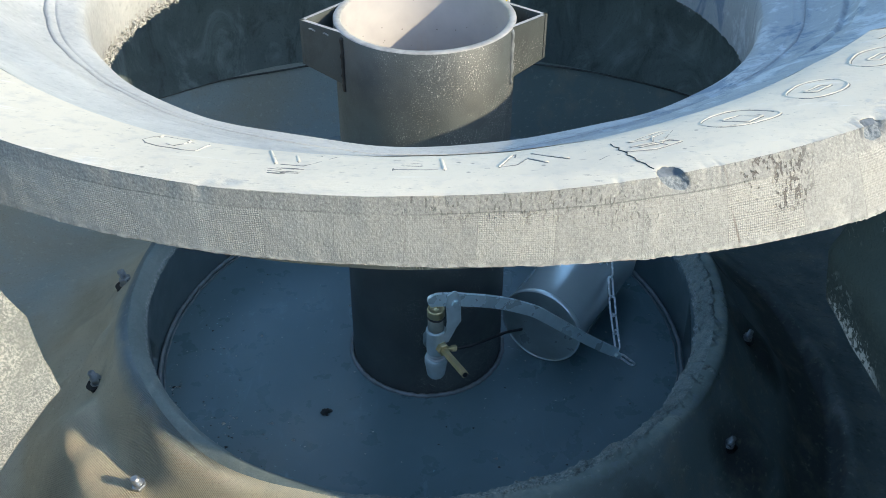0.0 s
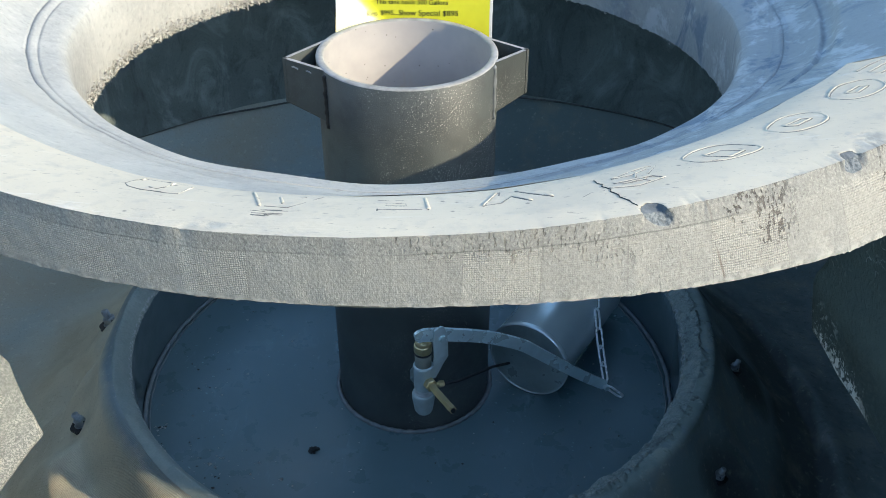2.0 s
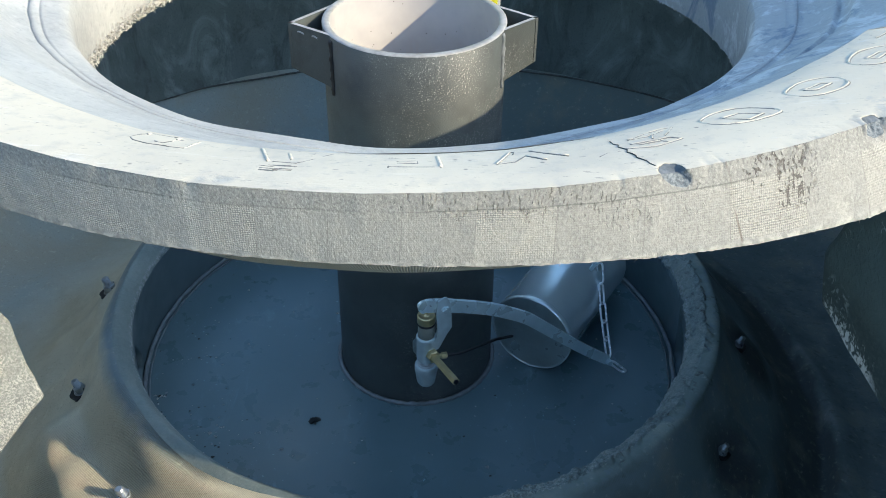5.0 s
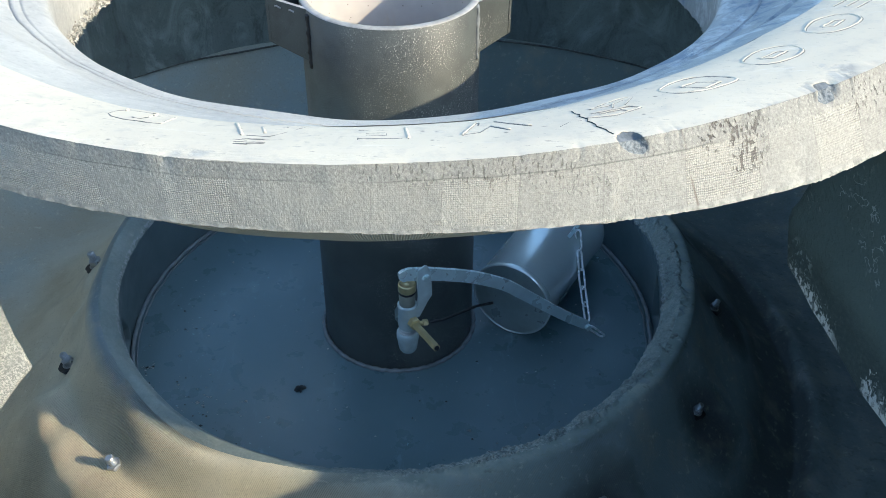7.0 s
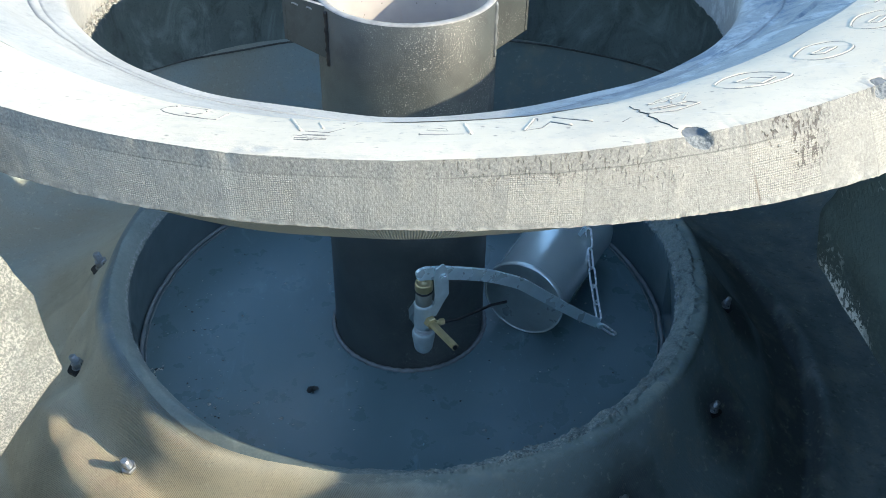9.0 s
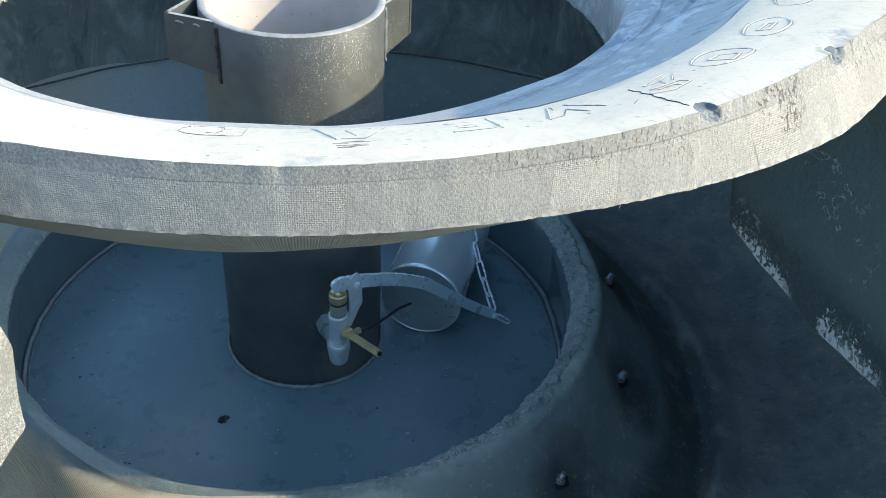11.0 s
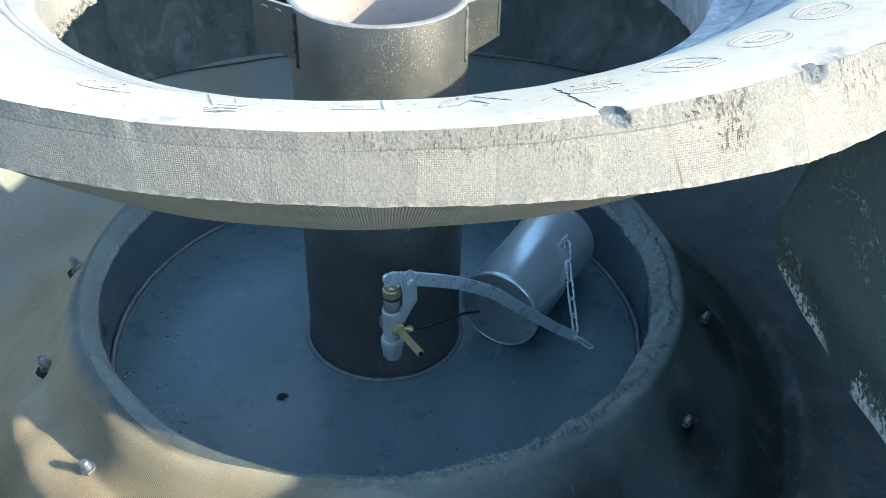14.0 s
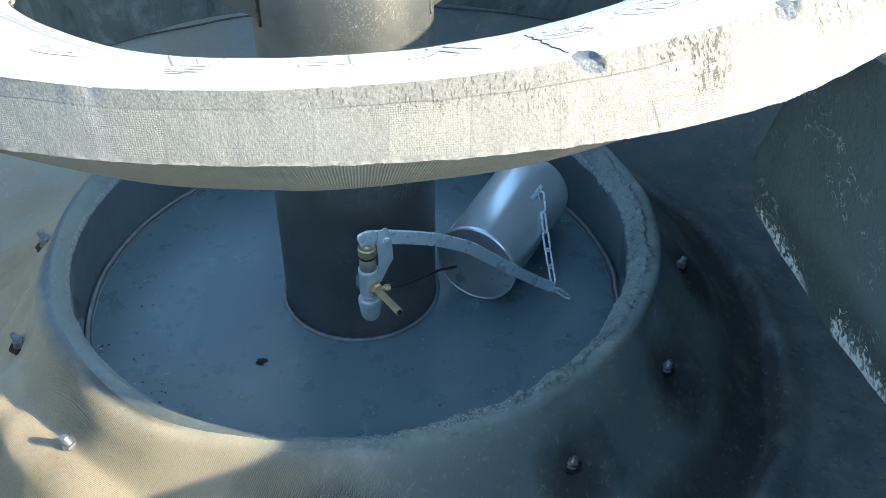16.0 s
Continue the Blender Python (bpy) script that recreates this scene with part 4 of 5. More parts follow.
# torn cord strands on the inner lip, and a few threads along the sawn edge
def strands():
    rnd = random.Random(4)
    verts, faces = [], []

    def spike(p, d, w):
        side = d.cross(Vector((rnd.uniform(-1, 1), rnd.uniform(-1, 1), rnd.uniform(-1, 1)))).normalized() * w
        other = d.cross(side).normalized() * w * 0.5
        i = len(verts)
        mid = p + d * 0.55 + side * rnd.uniform(-0.6, 0.6)
        verts.extend([p + side, p - side, p + other, mid + side * 0.7, mid - side * 0.7, mid + other * 0.7, p + d])
        faces.extend([(i, i + 1, i + 4, i + 3), (i + 1, i + 2, i + 5, i + 4), (i + 2, i, i + 3, i + 5), (i + 3, i + 4, i + 6), (i + 4, i + 5, i + 6), (i + 5, i + 3, i + 6)])

    for _ in range(3600):
        deg = rnd.gauss(150, 34)
        a = radians(deg)
        out = Vector((math.cos(a), math.sin(a), 0))
        tan = Vector((-math.sin(a), math.cos(a), 0))
        p = out * rnd.uniform(0.400, 0.409) + Vector((0, 0, 0.503 + abs(rnd.gauss(0, 0.0075))))
        spike(p, (tan * rnd.uniform(-1, 1) - out * rnd.uniform(0.0, 0.35) + Vector((0, 0, rnd.uniform(-0.6, 0.3)))).normalized() * rnd.uniform(0.0018, 0.0062), rnd.uniform(0.0006, 0.0014))
    for deg, length in ((-81.4, 0.013), (-78.5, 0.004), (-92.0, 0.004)):
        a = radians(deg)
        out = Vector((math.cos(a), math.sin(a), 0))
        spike(out * 0.452 + Vector((0, 0, 0.5135)), Vector((0.1, -0.1, -1)).normalized() * length, 0.0018)
    for _ in range(30):
        deg = -42 - 83 * rnd.random() ** 1.6
        a = radians(deg)
        out = Vector((math.cos(a), math.sin(a), 0))
        spike(out * (float(np.interp(deg, EDGE_AT, EDGE_LOW)) - 0.0015) + Vector((0, 0, 0.6985)), (out * rnd.uniform(0, 0.6) + Vector((rnd.uniform(-0.7, 0.7), 0, -1))).normalized() * rnd.uniform(0.002, 0.0065), 0.00025)
    return verts, faces


sv, sf = strands()
frays = mesh_ob("frayed_cord", sv, sf, STRAND, tank, "pale frayed cord ends along the torn lip", False)
frays["kind"] = "stuff"


# moulded marks on the sidewall: plain shapes
def ring_z(a, r):
    """Height of the sidewall at an angle and radius."""
    deg = (math.degrees(a) + 180) % 360 - 180
    crest, edge = float(np.interp(deg, EDGE_AT, CREST)), float(np.interp(deg, EDGE_AT, EDGE_TOP))
    flat = 0.622 + (r - crest) * 0.089 / (edge - crest) if r > crest else 0.407 + (r - 0.407) * 0.215 / (crest - 0.407)
    return float(np.interp(flat, (0.57, 0.60, 0.622, 0.636, 0.664, 0.690, 0.711), (0.690, 0.708, 0.724, 0.730, 0.738, 0.7435, 0.746))) + wob(a, r, 0.733, 5.0, 0.0008)


def ridge(stroke, deg, r0, wide, high, mat):
    """One raised stroke with a worn, rounded crown: (along, out) points in metres from a place on the sidewall."""
    bm = bmesh.new()
    fine = []
    for p, q in zip(stroke, stroke[1:]):
        n = max(1, int(math.hypot(q[0] - p[0], q[1] - p[1]) / 0.0025))
        fine += [(p[0] + (q[0] - p[0]) * k / n, p[1] + (q[1] - p[1]) * k / n) for k in range(n)]
    fine.append(stroke[-1])
    rows = []
    for i, (u, v) in enumerate(fine):
        a, b = fine[max(i - 1, 0)], fine[min(i + 1, len(fine) - 1)]
        du, dv = b[0] - a[0], b[1] - a[1]
        k = math.hypot(du, dv) or 1.0
        nu, nv = -dv / k, du / k
        worn = high * (0.75 + 0.6 * noise.noise(Vector((u * 260 + deg, v * 260, 2.0))))
        row = []
        for off, up in ((-1.0, -0.002), (-0.75, 0.25 * worn), (-0.2, worn), (0.2, worn), (0.75, 0.25 * worn), (1.0, -0.002)):
            r = r0 + v + nv * off * wide / 2
            ang = radians(deg) + (u + nu * off * wide / 2) / r0
            row.append(bm.verts.new((r * math.cos(ang), r * math.sin(ang), ring_z(ang, r) + up)))
        rows.append(row)
    for p, q in zip(rows, rows[1:]):
        for j in range(5):
            bm.faces.new((p[j], q[j], q[j + 1], p[j + 1]))
    bm.faces.new(rows[0][::-1])
    bm.faces.new(rows[-1])
    return part("moulded_stroke", bm, mat, upper, smooth=True)


def mark(strokes, deg, r0, wide, high):
    """Bold strokes stand proud; fine ones are worn almost flat. Dark lines paint their shadow."""
    for stroke in strokes:
        if wide > 0.0021:
            ridge(stroke, deg, r0, wide, 0.5 * high, CHALKY)
        ridge(stroke, deg, r0 + (0.5 * wide if wide > 0.0021 else 0.0), 0.0011 if wide < 0.0021 else 0.0014, 0.00035 if wide < 0.0021 else 0.0006, MARK_SHADE)


def rounded(points, n=5):
    """A closed smooth line through a few corners."""
    out, m = [], len(points)
    for i in range(m):
        p0, p1, p2, p3 = (np.array(points[(i + j) % m]) for j in (-1, 0, 1, 2))
        for k in np.arange(n) / n:
            out.append(tuple(0.5 * (2 * p1 + (p2 - p0) * k + (2 * p0 - 5 * p1 + 4 * p2 - p3) * k**2 + (3 * p1 - p0 - 3 * p2 + p3) * k**3)))
    return out + [out[0]]


ROUND = [(-0.0235, -0.0050), (-0.0013, -0.0148), (0.0170, -0.0105), (0.0236, -0.0005), (0.0186, 0.0106), (0.0048, 0.0150), (-0.0125, 0.0142), (-0.0228, 0.0066)]
SLOT = [(-0.0125, -0.0010), (0.0070, -0.0032), (0.0118, 0.0022), (-0.0060, 0.0052), (-0.0125, -0.0010)]
mark([rounded([(-0.0244, -0.0039), (-0.0081, -0.0140), (0.0098, -0.0150), (0.0215, -0.0060), (0.0283, 0.0096), (0.0083, 0.0143), (-0.0077, 0.0135), (-0.0201, 0.0074)]), [(-0.0102, -0.0014), (0.0050, -0.0045), (0.0163, 0.0067), (0.0020, 0.0115), (-0.0102, -0.0014)]], -65.9, 0.634, 0.0030, 0.0020)
mark([rounded(ROUND), SLOT], -58.6, 0.621, 0.0030, 0.0020)
mark([rounded([(1.1 * u, 1.05 * v) for u, v in ROUND]), SLOT], -50.9, 0.607, 0.0030, 0.0020)
mark([[(0.022, 0.009), (-0.018, 0.009), (-0.02, 0.0), (0.018, 0.0), (0.02, -0.009), (-0.022, -0.009)]], -45.0, 0.592, 0.0026, 0.0018)
mark([[(-0.0148, -0.0030), (-0.0002, -0.0104), (0.0149, -0.0150), (0.0225, -0.0140), (0.0095, -0.0002)], [(-0.0148, -0.0030), (-0.0008, -0.0040), (0.0134, -0.0107)], [(-0.0230, 0.0139), (-0.0050, 0.0170), (0.0158, 0.0108), (0.0101, 0.0046), (-0.0021, 0.0053), (-0.0173, 0.0068)],
      [(-0.0130, 0.0098), (0.0045, 0.0080)], [(0.0045, -0.0080), (0.0000, 0.0020)], [(0.0010, 0.0060), (0.0060, 0.0130)]], -72.0, 0.645, 0.0022, 0.0016)
mark([[(-0.0430, 0.0237), (-0.0357, 0.0180), (-0.0274, 0.0178)]], -72.0, 0.645, 0.0012, 0.0009)
mark([[(-0.0212, 0.0138), (-0.0090, -0.0125)], [(-0.0005, -0.0022), (0.0091, 0.0102)], [(0.0040, -0.0135), (0.0124, -0.0039), (0.0235, 0.0067)]], -79.3, 0.653, 0.0028, 0.0020)
mark([[(-0.0212, 0.0138), (-0.0097, 0.0109), (-0.0005, -0.0022)], [(-0.0090, -0.0125), (-0.0060, -0.0130), (-0.0080, -0.0060)]], -79.3, 0.653, 0.0016, 0.0014)
mark([[(0.0145, -0.0128), (0.0158, 0.0119)]], -85.4, 0.656, 0.0034, 0.0022)
mark([[(-0.0144, 0.0106), (0.0120, 0.0117)], [(-0.0158, -0.0100), (0.0007, -0.0093)], [(-0.0105, -0.0020), (0.0022, -0.0025), (0.0023, 0.0039), (-0.0103, 0.0019)], [(-0.0150, 0.0085), (-0.0150, 0.0125)]], -85.4, 0.656, 0.0016, 0.0016)
mark([[(-0.0250, -0.0170), (-0.0120, 0.0140)], [(-0.0040, -0.0060), (0.0005, 0.0070)]], -91.9, 0.650, 0.0032, 0.0024)
mark([[(-0.0090, 0.0146), (0.0050, 0.0157), (0.0130, 0.0044), (0.0235, -0.0136)], [(0.0005, 0.0070), (0.0117, -0.0094)]], -91.9, 0.650, 0.0015, 0.0013)
mark([[(0.0060, -0.0125), (-0.0140, -0.0130), (-0.0190, -0.0040), (-0.0200, 0.0030), (-0.0150, 0.0080), (-0.0050, 0.0110), (0.0040, 0.0105), (0.0110, 0.0110), (0.0190, 0.0100), (0.0210, -0.0080)], [(-0.0030, 0.0040), (0.0030, 0.0050), (0.0060, -0.0010), (0.0050, -0.0090)]], -99.5, 0.645, 0.0022, 0.0012)
mark([[(-0.0150, -0.0130), (-0.0145, -0.0080)], [(0.0060, -0.0130), (0.0068, -0.0060)]], -99.5, 0.645, 0.0024, 0.0020)


def scratches():
    """Fine hatch marks and nicks pressed up beside the moulding."""
    rnd = random.Random(21)
    strokes = []
    for _ in range(9):
        u, v = rnd.uniform(-0.006, 0.006), rnd.uniform(-0.007, 0.006)
        strokes.append([(u - rnd.uniform(0.003, 0.008), v), (u + rnd.uniform(0.003, 0.008), v + rnd.uniform(-0.001, 0.001))])
    return strokes


mark(scratches(), -92.2, 0.676, 0.0008, 0.0009)


def crack_line():
    """A dark crack running from the marks to the gouge."""
    rnd = random.Random(9)
    bm = bmesh.new()
    pts = []
    for i in range(15):
        s = i / 14
        r, ang = 0.640 + 0.052 * s, radians(-74.25 + 0.55 * s * s + rnd.uniform(-0.12, 0.12))
        pts.append((r * math.cos(ang), r * math.sin(ang), ring_z(ang, r) + 0.0004))
    tube_path(bm, pts, 0.00035, 5)
    for n in range(2, 15):
        tube_path(bm, [pts[n - 1], pts[n]], 0.00016 + 0.000013 * n, 5)
    return part("crack", bm, DIRT, upper, "dark crack in the rubber")


crack_line()

# ---- tank floor: coated plate with the overflow standpipe welded to it ----
floor_plate = thing("floor_plate", "dark coated round steel plate closing the tire's hole", "tank floor")
pb = bmesh.new()
rod(pb, (0, 0, -0.006), (0, 0, 0), 0.4165, seg=160)
part("plate", pb, PLATE, floor_plate)


def seal_bead():
    """The run of sealant where plate and bead meet."""
    bm = bmesh.new()
    pts = []
    for i in range(360):
        a = 2 * math.pi * i / 360
        r = 0.4110 - 0.007 * math.cos(a) + 0.0014 * noise.noise(Vector((i * 0.25, 0, 0))) - 0.004 * bump_at(a, -2, 14)
        pts.append((r * math.cos(a), r * math.sin(a), 0.004 + 0.010 * bump_at(a, 2, 9)))
    tube_path(bm, pts, 0.0033, 8, True)
    tube_path(bm, [(0.9855 * x, 0.9855 * y, 0.4 * z + 0.0005 * math.sin(0.7 * n)) for n, (x, y, z) in enumerate(pts)], 0.0013, 6, True)
    return part("sealant", bm, SEAL, floor_plate, "grey bead of sealant", True)


seal_bead()
standpipe = thing("standpipe", "grey steel overflow pipe with two corner brackets at its top", "pipe")
R_PIPE, H_PIPE = 0.1166, 0.558


def pipe_wall():
    verts, faces, slots = [], [], []
    seg = 128
    line = [(R_PIPE, 0.0, 0), (R_PIPE, 0.28, 0), (R_PIPE, H_PIPE - 0.0015, 0), (R_PIPE - 0.0015, H_PIPE, 1), (R_PIPE - 0.0085, H_PIPE, 1), (R_PIPE - 0.010, H_PIPE - 0.0015, 2), (R_PIPE - 0.010, 0.0, 2)]
    for r, z, _ in line:
        for i in range(seg):
            a = 2 * math.pi * i / seg
            verts.append((r * math.cos(a), r * math.sin(a), z))
    for k in range(len(line) - 1):
        for i in range(seg):
            j = (i + 1) % seg
            faces.append((k * seg + i, k * seg + j, (k + 1) * seg + j, (k + 1) * seg + i))
            slots.append(max(line[k][2], 0) if line[k + 1][2] != 1 or line[k][2] else 1)
    return mesh_ob("pipe", verts, faces, None, standpipe, "", True, [PIPE, PIPE_RIM, PIPE_IN], slots)


pipe = pipe_wall()
wb = bmesh.new()
tube_path(wb, [((R_PIPE + 0.0038 + 0.0008 * math.sin(i * 1.7)) * math.cos(2 * math.pi * i / 200), (R_PIPE + 0.0038 + 0.0008 * math.sin(i * 1.7)) * math.sin(2 * math.pi * i / 200), 0.0015 + 0.0008 * noise.noise(Vector((i * 0.3, 1.0, 0.0)))) for i in range(200)], 0.0034, 8, True)
part("weld_seam", wb, WELD, standpipe, "pale weld seam round the foot", True)


def bracket(corner, front, back, low, name="corner_bracket"):
    """A bent steel angle welded to the pipe by its two edges."""
    bm = bmesh.new()
    c, f, b = (Vector((*p, 0)) for p in (corner, front, back))
    t = 0.005
    for p, q, zq in ((c, f, low), (c, b, low)):
        d = (q - p).normalized()
        side = Vector((-d.y, d.x, 0)) * t
        if side.dot(-p) < 0:
            side = -side
        top, zc = H_PIPE - 0.001, low + 0.010
        loop = [p + Vector((0, 0, top)), q + Vector((0, 0, top)), q + Vector((0, 0, zq)), p + Vector((0, 0, zc))]
        slab(bm, loop, side)
    ob = part(name, bm, PIPE, standpipe, "welded steel angle bracket")
    ob.data.materials.append(PIPE_RIM)
    for poly in ob.data.polygons:
        poly.material_index = 1 if poly.normal.z > 0.9 else 0
    return ob


def seam(x, y, low, high, r, mat, label):
    """An uneven upright weld run."""
    bm = bmesh.new()
    n = 26
    tube_path(bm, [(x + 0.0012 * noise.noise(Vector((i * 0.6, x, 0))), y + 0.0012 * noise.noise(Vector((i * 0.6, 9, y))), low + (high - low) * i / n) for i in range(n + 1)], r, 8)
    for v in bm.verts:
        v.co += Vector((1, 1, 0)) * 0.0018 * noise.noise(v.co * 160)
    return part("weld_run", bm, mat, standpipe, label, True)


bracket((-0.156, -0.027), (-0.096, -0.064), (-0.110, 0.036), 0.487)
bracket((0.156, 0.016), (0.112, -0.030), (0.104, 0.052), 0.487)

seam(-0.0965, -0.0665, 0.480, 0.552, 0.0028, WELD_DARK, "dark uneven weld run")
seam(0.1120, -0.0330, 0.482, 0.554, 0.0030, WELD, "pale weld run with drips")

for along, wide in ((0.30, 0.010), (0.62, 0.008)):
    db = bmesh.new()
    c, f = Vector((-0.156, -0.027, 0.549)), Vector((-0.096, -0.064, 0.549))
    d = (f - c).normalized()
    p = c.lerp(f, along) + Vector((d.y, -d.x, 0)) * 0.0003
    tube_path(db, [p - d * wide / 2, p - d * wide / 4 + Vector((0, 0, 0.0008)), p + d * wide / 4, p + d * wide / 2 - Vector((0, 0, 0.0006))], 0.0011, 6)
    part("weld_dab", db, PIPE_RIM, standpipe, "bright scraped weld dab", True)

# ---- sign behind the pipe ----
sign = thing("price_sign", "yellow price card in a white holder behind the pipe", "sign")
sb = bmesh.new()
slab(sb, [(-0.108, 0.1205, 0.482), (0.108, 0.1205, 0.482), (0.108, 0.1205, 0.636), (-0.108, 0.1205, 0.636)], (0, 0.004, 0), 0.001)
part("holder", sb, WHITE, sign, "white plastic holder")


def curl(x, z):
    """How far the glossy card bows forward at its lower corner, a bend added to catch glare."""
    s = -((x + 0.052) * 0.77 + (z - 0.572) * 0.64)
    k = min(max(s, 0.0), 0.055)
    back = min(max(s - 0.055, 0.0), 0.12)
    return (0.9 * k * k / 0.024 if k < 0.012 else 0.9 * (k - 0.006)) * (1.0 - back / 0.12) ** 2 * min(1.0, max(0.0, (z - 0.515) / 0.03))


def card():
    nx, nz = 60, 78
    verts = [(-0.103 + 0.207 * i / nx, 0.1198 - curl(-0.103 + 0.207 * i / nx, 0.486 + 0.145 * j / nz) - t, 0.486 + 0.145 * j / nz) for t in (0.0, -0.0005) for j in range(nz + 1) for i in range(nx + 1)]
    m, n = nx + 1, (nx + 1) * (nz + 1)
    faces = []
    for j in range(nz):
        for i in range(nx):
            q = (j * m + i, j * m + i + 1, (j + 1) * m + i + 1, (j + 1) * m + i)
            faces += [q, tuple(n + v for v in q[::-1])]
    return mesh_ob("card", verts, faces, YELLOW, sign, "glossy yellow printed card, one corner bowed forward")


card()


def writing(text, x0, x1, z, name="text"):
    """One line of print, stretched to lie between x0 and x1."""
    cu = bpy.data.curves.new(name, "FONT")
    cu.body, cu.size, cu.extrude = text, 0.01, 0.0001
    ob = bpy.data.objects.new(name, cu)
    scene.collection.objects.link(ob)
    bpy.context.view_layer.update()
    me = bpy.data.meshes.new_from_object(ob.evaluated_get(bpy.context.evaluated_depsgraph_get()))
    bpy.data.objects.remove(ob)
    me.materials.clear()
    me.materials.append(INK)
    xs = [v.co.x for v in me.vertices]
    k = (x1 - x0) / (max(xs) - min(xs))
    for v in me.vertices:
        v.co = Vector((x0 + (v.co.x - min(xs)) * k, 0.1194 - curl(x0 + (v.co.x - min(xs)) * k, z + v.co.y * k) - v.co.z, z + v.co.y * k))
    t = new(name, me)
    t.parent = sign
    return t


writing("This tank holds 500 Gallons", -0.052, 0.047, 0.5755)
writing("Reg. $995...", -0.064, -0.022, 0.5600)
writing("Show Special $895", -0.021, 0.061, 0.5597)

# ---- float valve ----
valve = thing("float_valve", "grey float valve with brass cap and nozzle on the pipe", "valve")
VX, VY = 0.028, -0.181


def lathe(bm, line, seg=28):
    loops = [[bm.verts.new((VX + r * math.cos(2 * math.pi * i / seg), VY + r * math.sin(2 * math.pi * i / seg), z)) for i in range(seg)] for r, z in line]
    for lo, hi in zip(loops, loops[1:]):
        for i in range(seg):
            bm.faces.new((lo[i], lo[(i + 1) % seg], hi[(i + 1) % seg], hi[i]))
    bm.faces.new(loops[0][::-1])
    bm.faces.new(loops[-1])
    return bm


part("valve_body", lathe(bmesh.new(), [(0.0106, 0.146), (0.0124, 0.149), (0.0130, 0.153), (0.0130, 0.184), (0.0136, 0.186), (0.0136, 0.1885), (0.0122, 0.1895), (0.0112, 0.190)]), CAST, valve, "", True)
part("plunger_sleeve", lathe(bmesh.new(), [(0.0112, 0.188), (0.0112, 0.207), (0.0106, 0.209)]), SLEEVE, valve, "olive-grey plunger sleeve", True)
part("o_ring", lathe(bmesh.new(), [(0.0106, 0.2085), (0.0118, 0.2095), (0.0120, 0.2112), (0.0108, 0.2125)]), BLACK, valve, "black rubber ring", True)
part("cap", lathe(bmesh.new(), [(0.0112, 0.2125), (0.0120, 0.2133), (0.0122, 0.2145), (0.0122, 0.2225), (0.0118, 0.2243), (0.0110, 0.2250), (0.0098, 0.2251), (0.0096, 0.2245), (0.0024, 0.2246), (0.0020, 0.2256), (0.0014, 0.2262)]), BRASS, valve, "round flat brass cap", True)
part("collar", lathe(bmesh.new(), [(0.0108, 0.138), (0.0126, 0.1395), (0.0128, 0.1415), (0.0112, 0.1425), (0.0112, 0.1440), (0.0124, 0.1450), (0.0124, 0.1475), (0.0108, 0.1485)]), COLLAR, valve, "pale threaded collar", True)
part("coupling", lathe(bmesh.new(), [(0.0060, 0.1045), (0.0105, 0.1052), (0.0126, 0.109), (0.0138, 0.117), (0.0150, 0.127), (0.0158, 0.1295), (0.0158, 0.1370), (0.0150, 0.1395), (0.0140, 0.1402), (0.0110, 0.1402)]), CAST, valve, "rounded grey coupling", True)
vb = bmesh.new()
rod(vb, (VX, VY + 0.004, 0.121), (0.020, -0.1130, 0.121), 0.0110, seg=20)
rod(vb, (0.0225, -0.1345, 0.121), (0.0205, -0.1150, 0.121), 0.0165, seg=6)
part("inlet_nipple", vb, ZINC_DULL, valve, "dark threaded inlet nipple into the pipe")
vb = bmesh.new()
rod(vb, (0.036, -0.190, 0.165), (0.041, -0.199, 0.1665), 0.0090, seg=6, bevel=0.001)
rod(vb, (0.040, -0.198, 0.1663), (0.071, -0.254, 0.1770), 0.0056, seg=6, bevel=0.0008)
part("nozzle", vb, BRASS, valve, "brass hexagonal nozzle")
vb = bmesh.new()
rod(vb, (0.0705, -0.2532, 0.1768), (0.0715, -0.2550, 0.1772), 0.0034, seg=12)
part("nozzle_bore", vb, BLACK, valve, "dark nozzle bore")
vb = bmesh.new()
rod(vb, (0.042, -0.196, 0.1665), (0.056, -0.190, 0.1645), 0.0032, seg=10)
rod(vb, (0.049, -0.193, 0.1655), (0.056, -0.190, 0.1645), 0.0048, seg=6, bevel=0.0006)
part("hose_nut", vb, BRASS, valve, "small brass hose nut")
vb = bmesh.new()
tube_path(vb, [(0.054, -0.191, 0.1648), (0.075, -0.177, 0.1575), (0.100, -0.152, 0.1500), (0.122, -0.124, 0.1390), (0.146, -0.094, 0.1205)], 0.0021, 8)
part("hose", vb, BLACK, valve, "thin black hose", True)
vb = bmesh.new()
slab(vb, [(0.0425, -0.1844, 0.2500), (0.0472, -0.1816, 0.2530), (0.0506, -0.1796, 0.2550), (0.0542, -0.1775, 0.2535), (0.0590, -0.1748, 0.2412), (0.0597, -0.1743, 0.2223), (0.0605, -0.1738, 0.2011), (0.0543, -0.1775, 0.1920),
          (0.0476, -0.1814, 0.1780), (0.0442, -0.1833, 0.1704), (0.0350, -0.1886, 0.1700), (0.0350, -0.1886, 0.1840), (0.0414, -0.1850, 0.1910), (0.0424, -0.1844, 0.2050), (0.0410, -0.1852, 0.2340)], (0.0012, -0.0021, 0), 0.0006)
part("pivot_bracket", vb, CAST, valve, "flat grey pivot bracket")


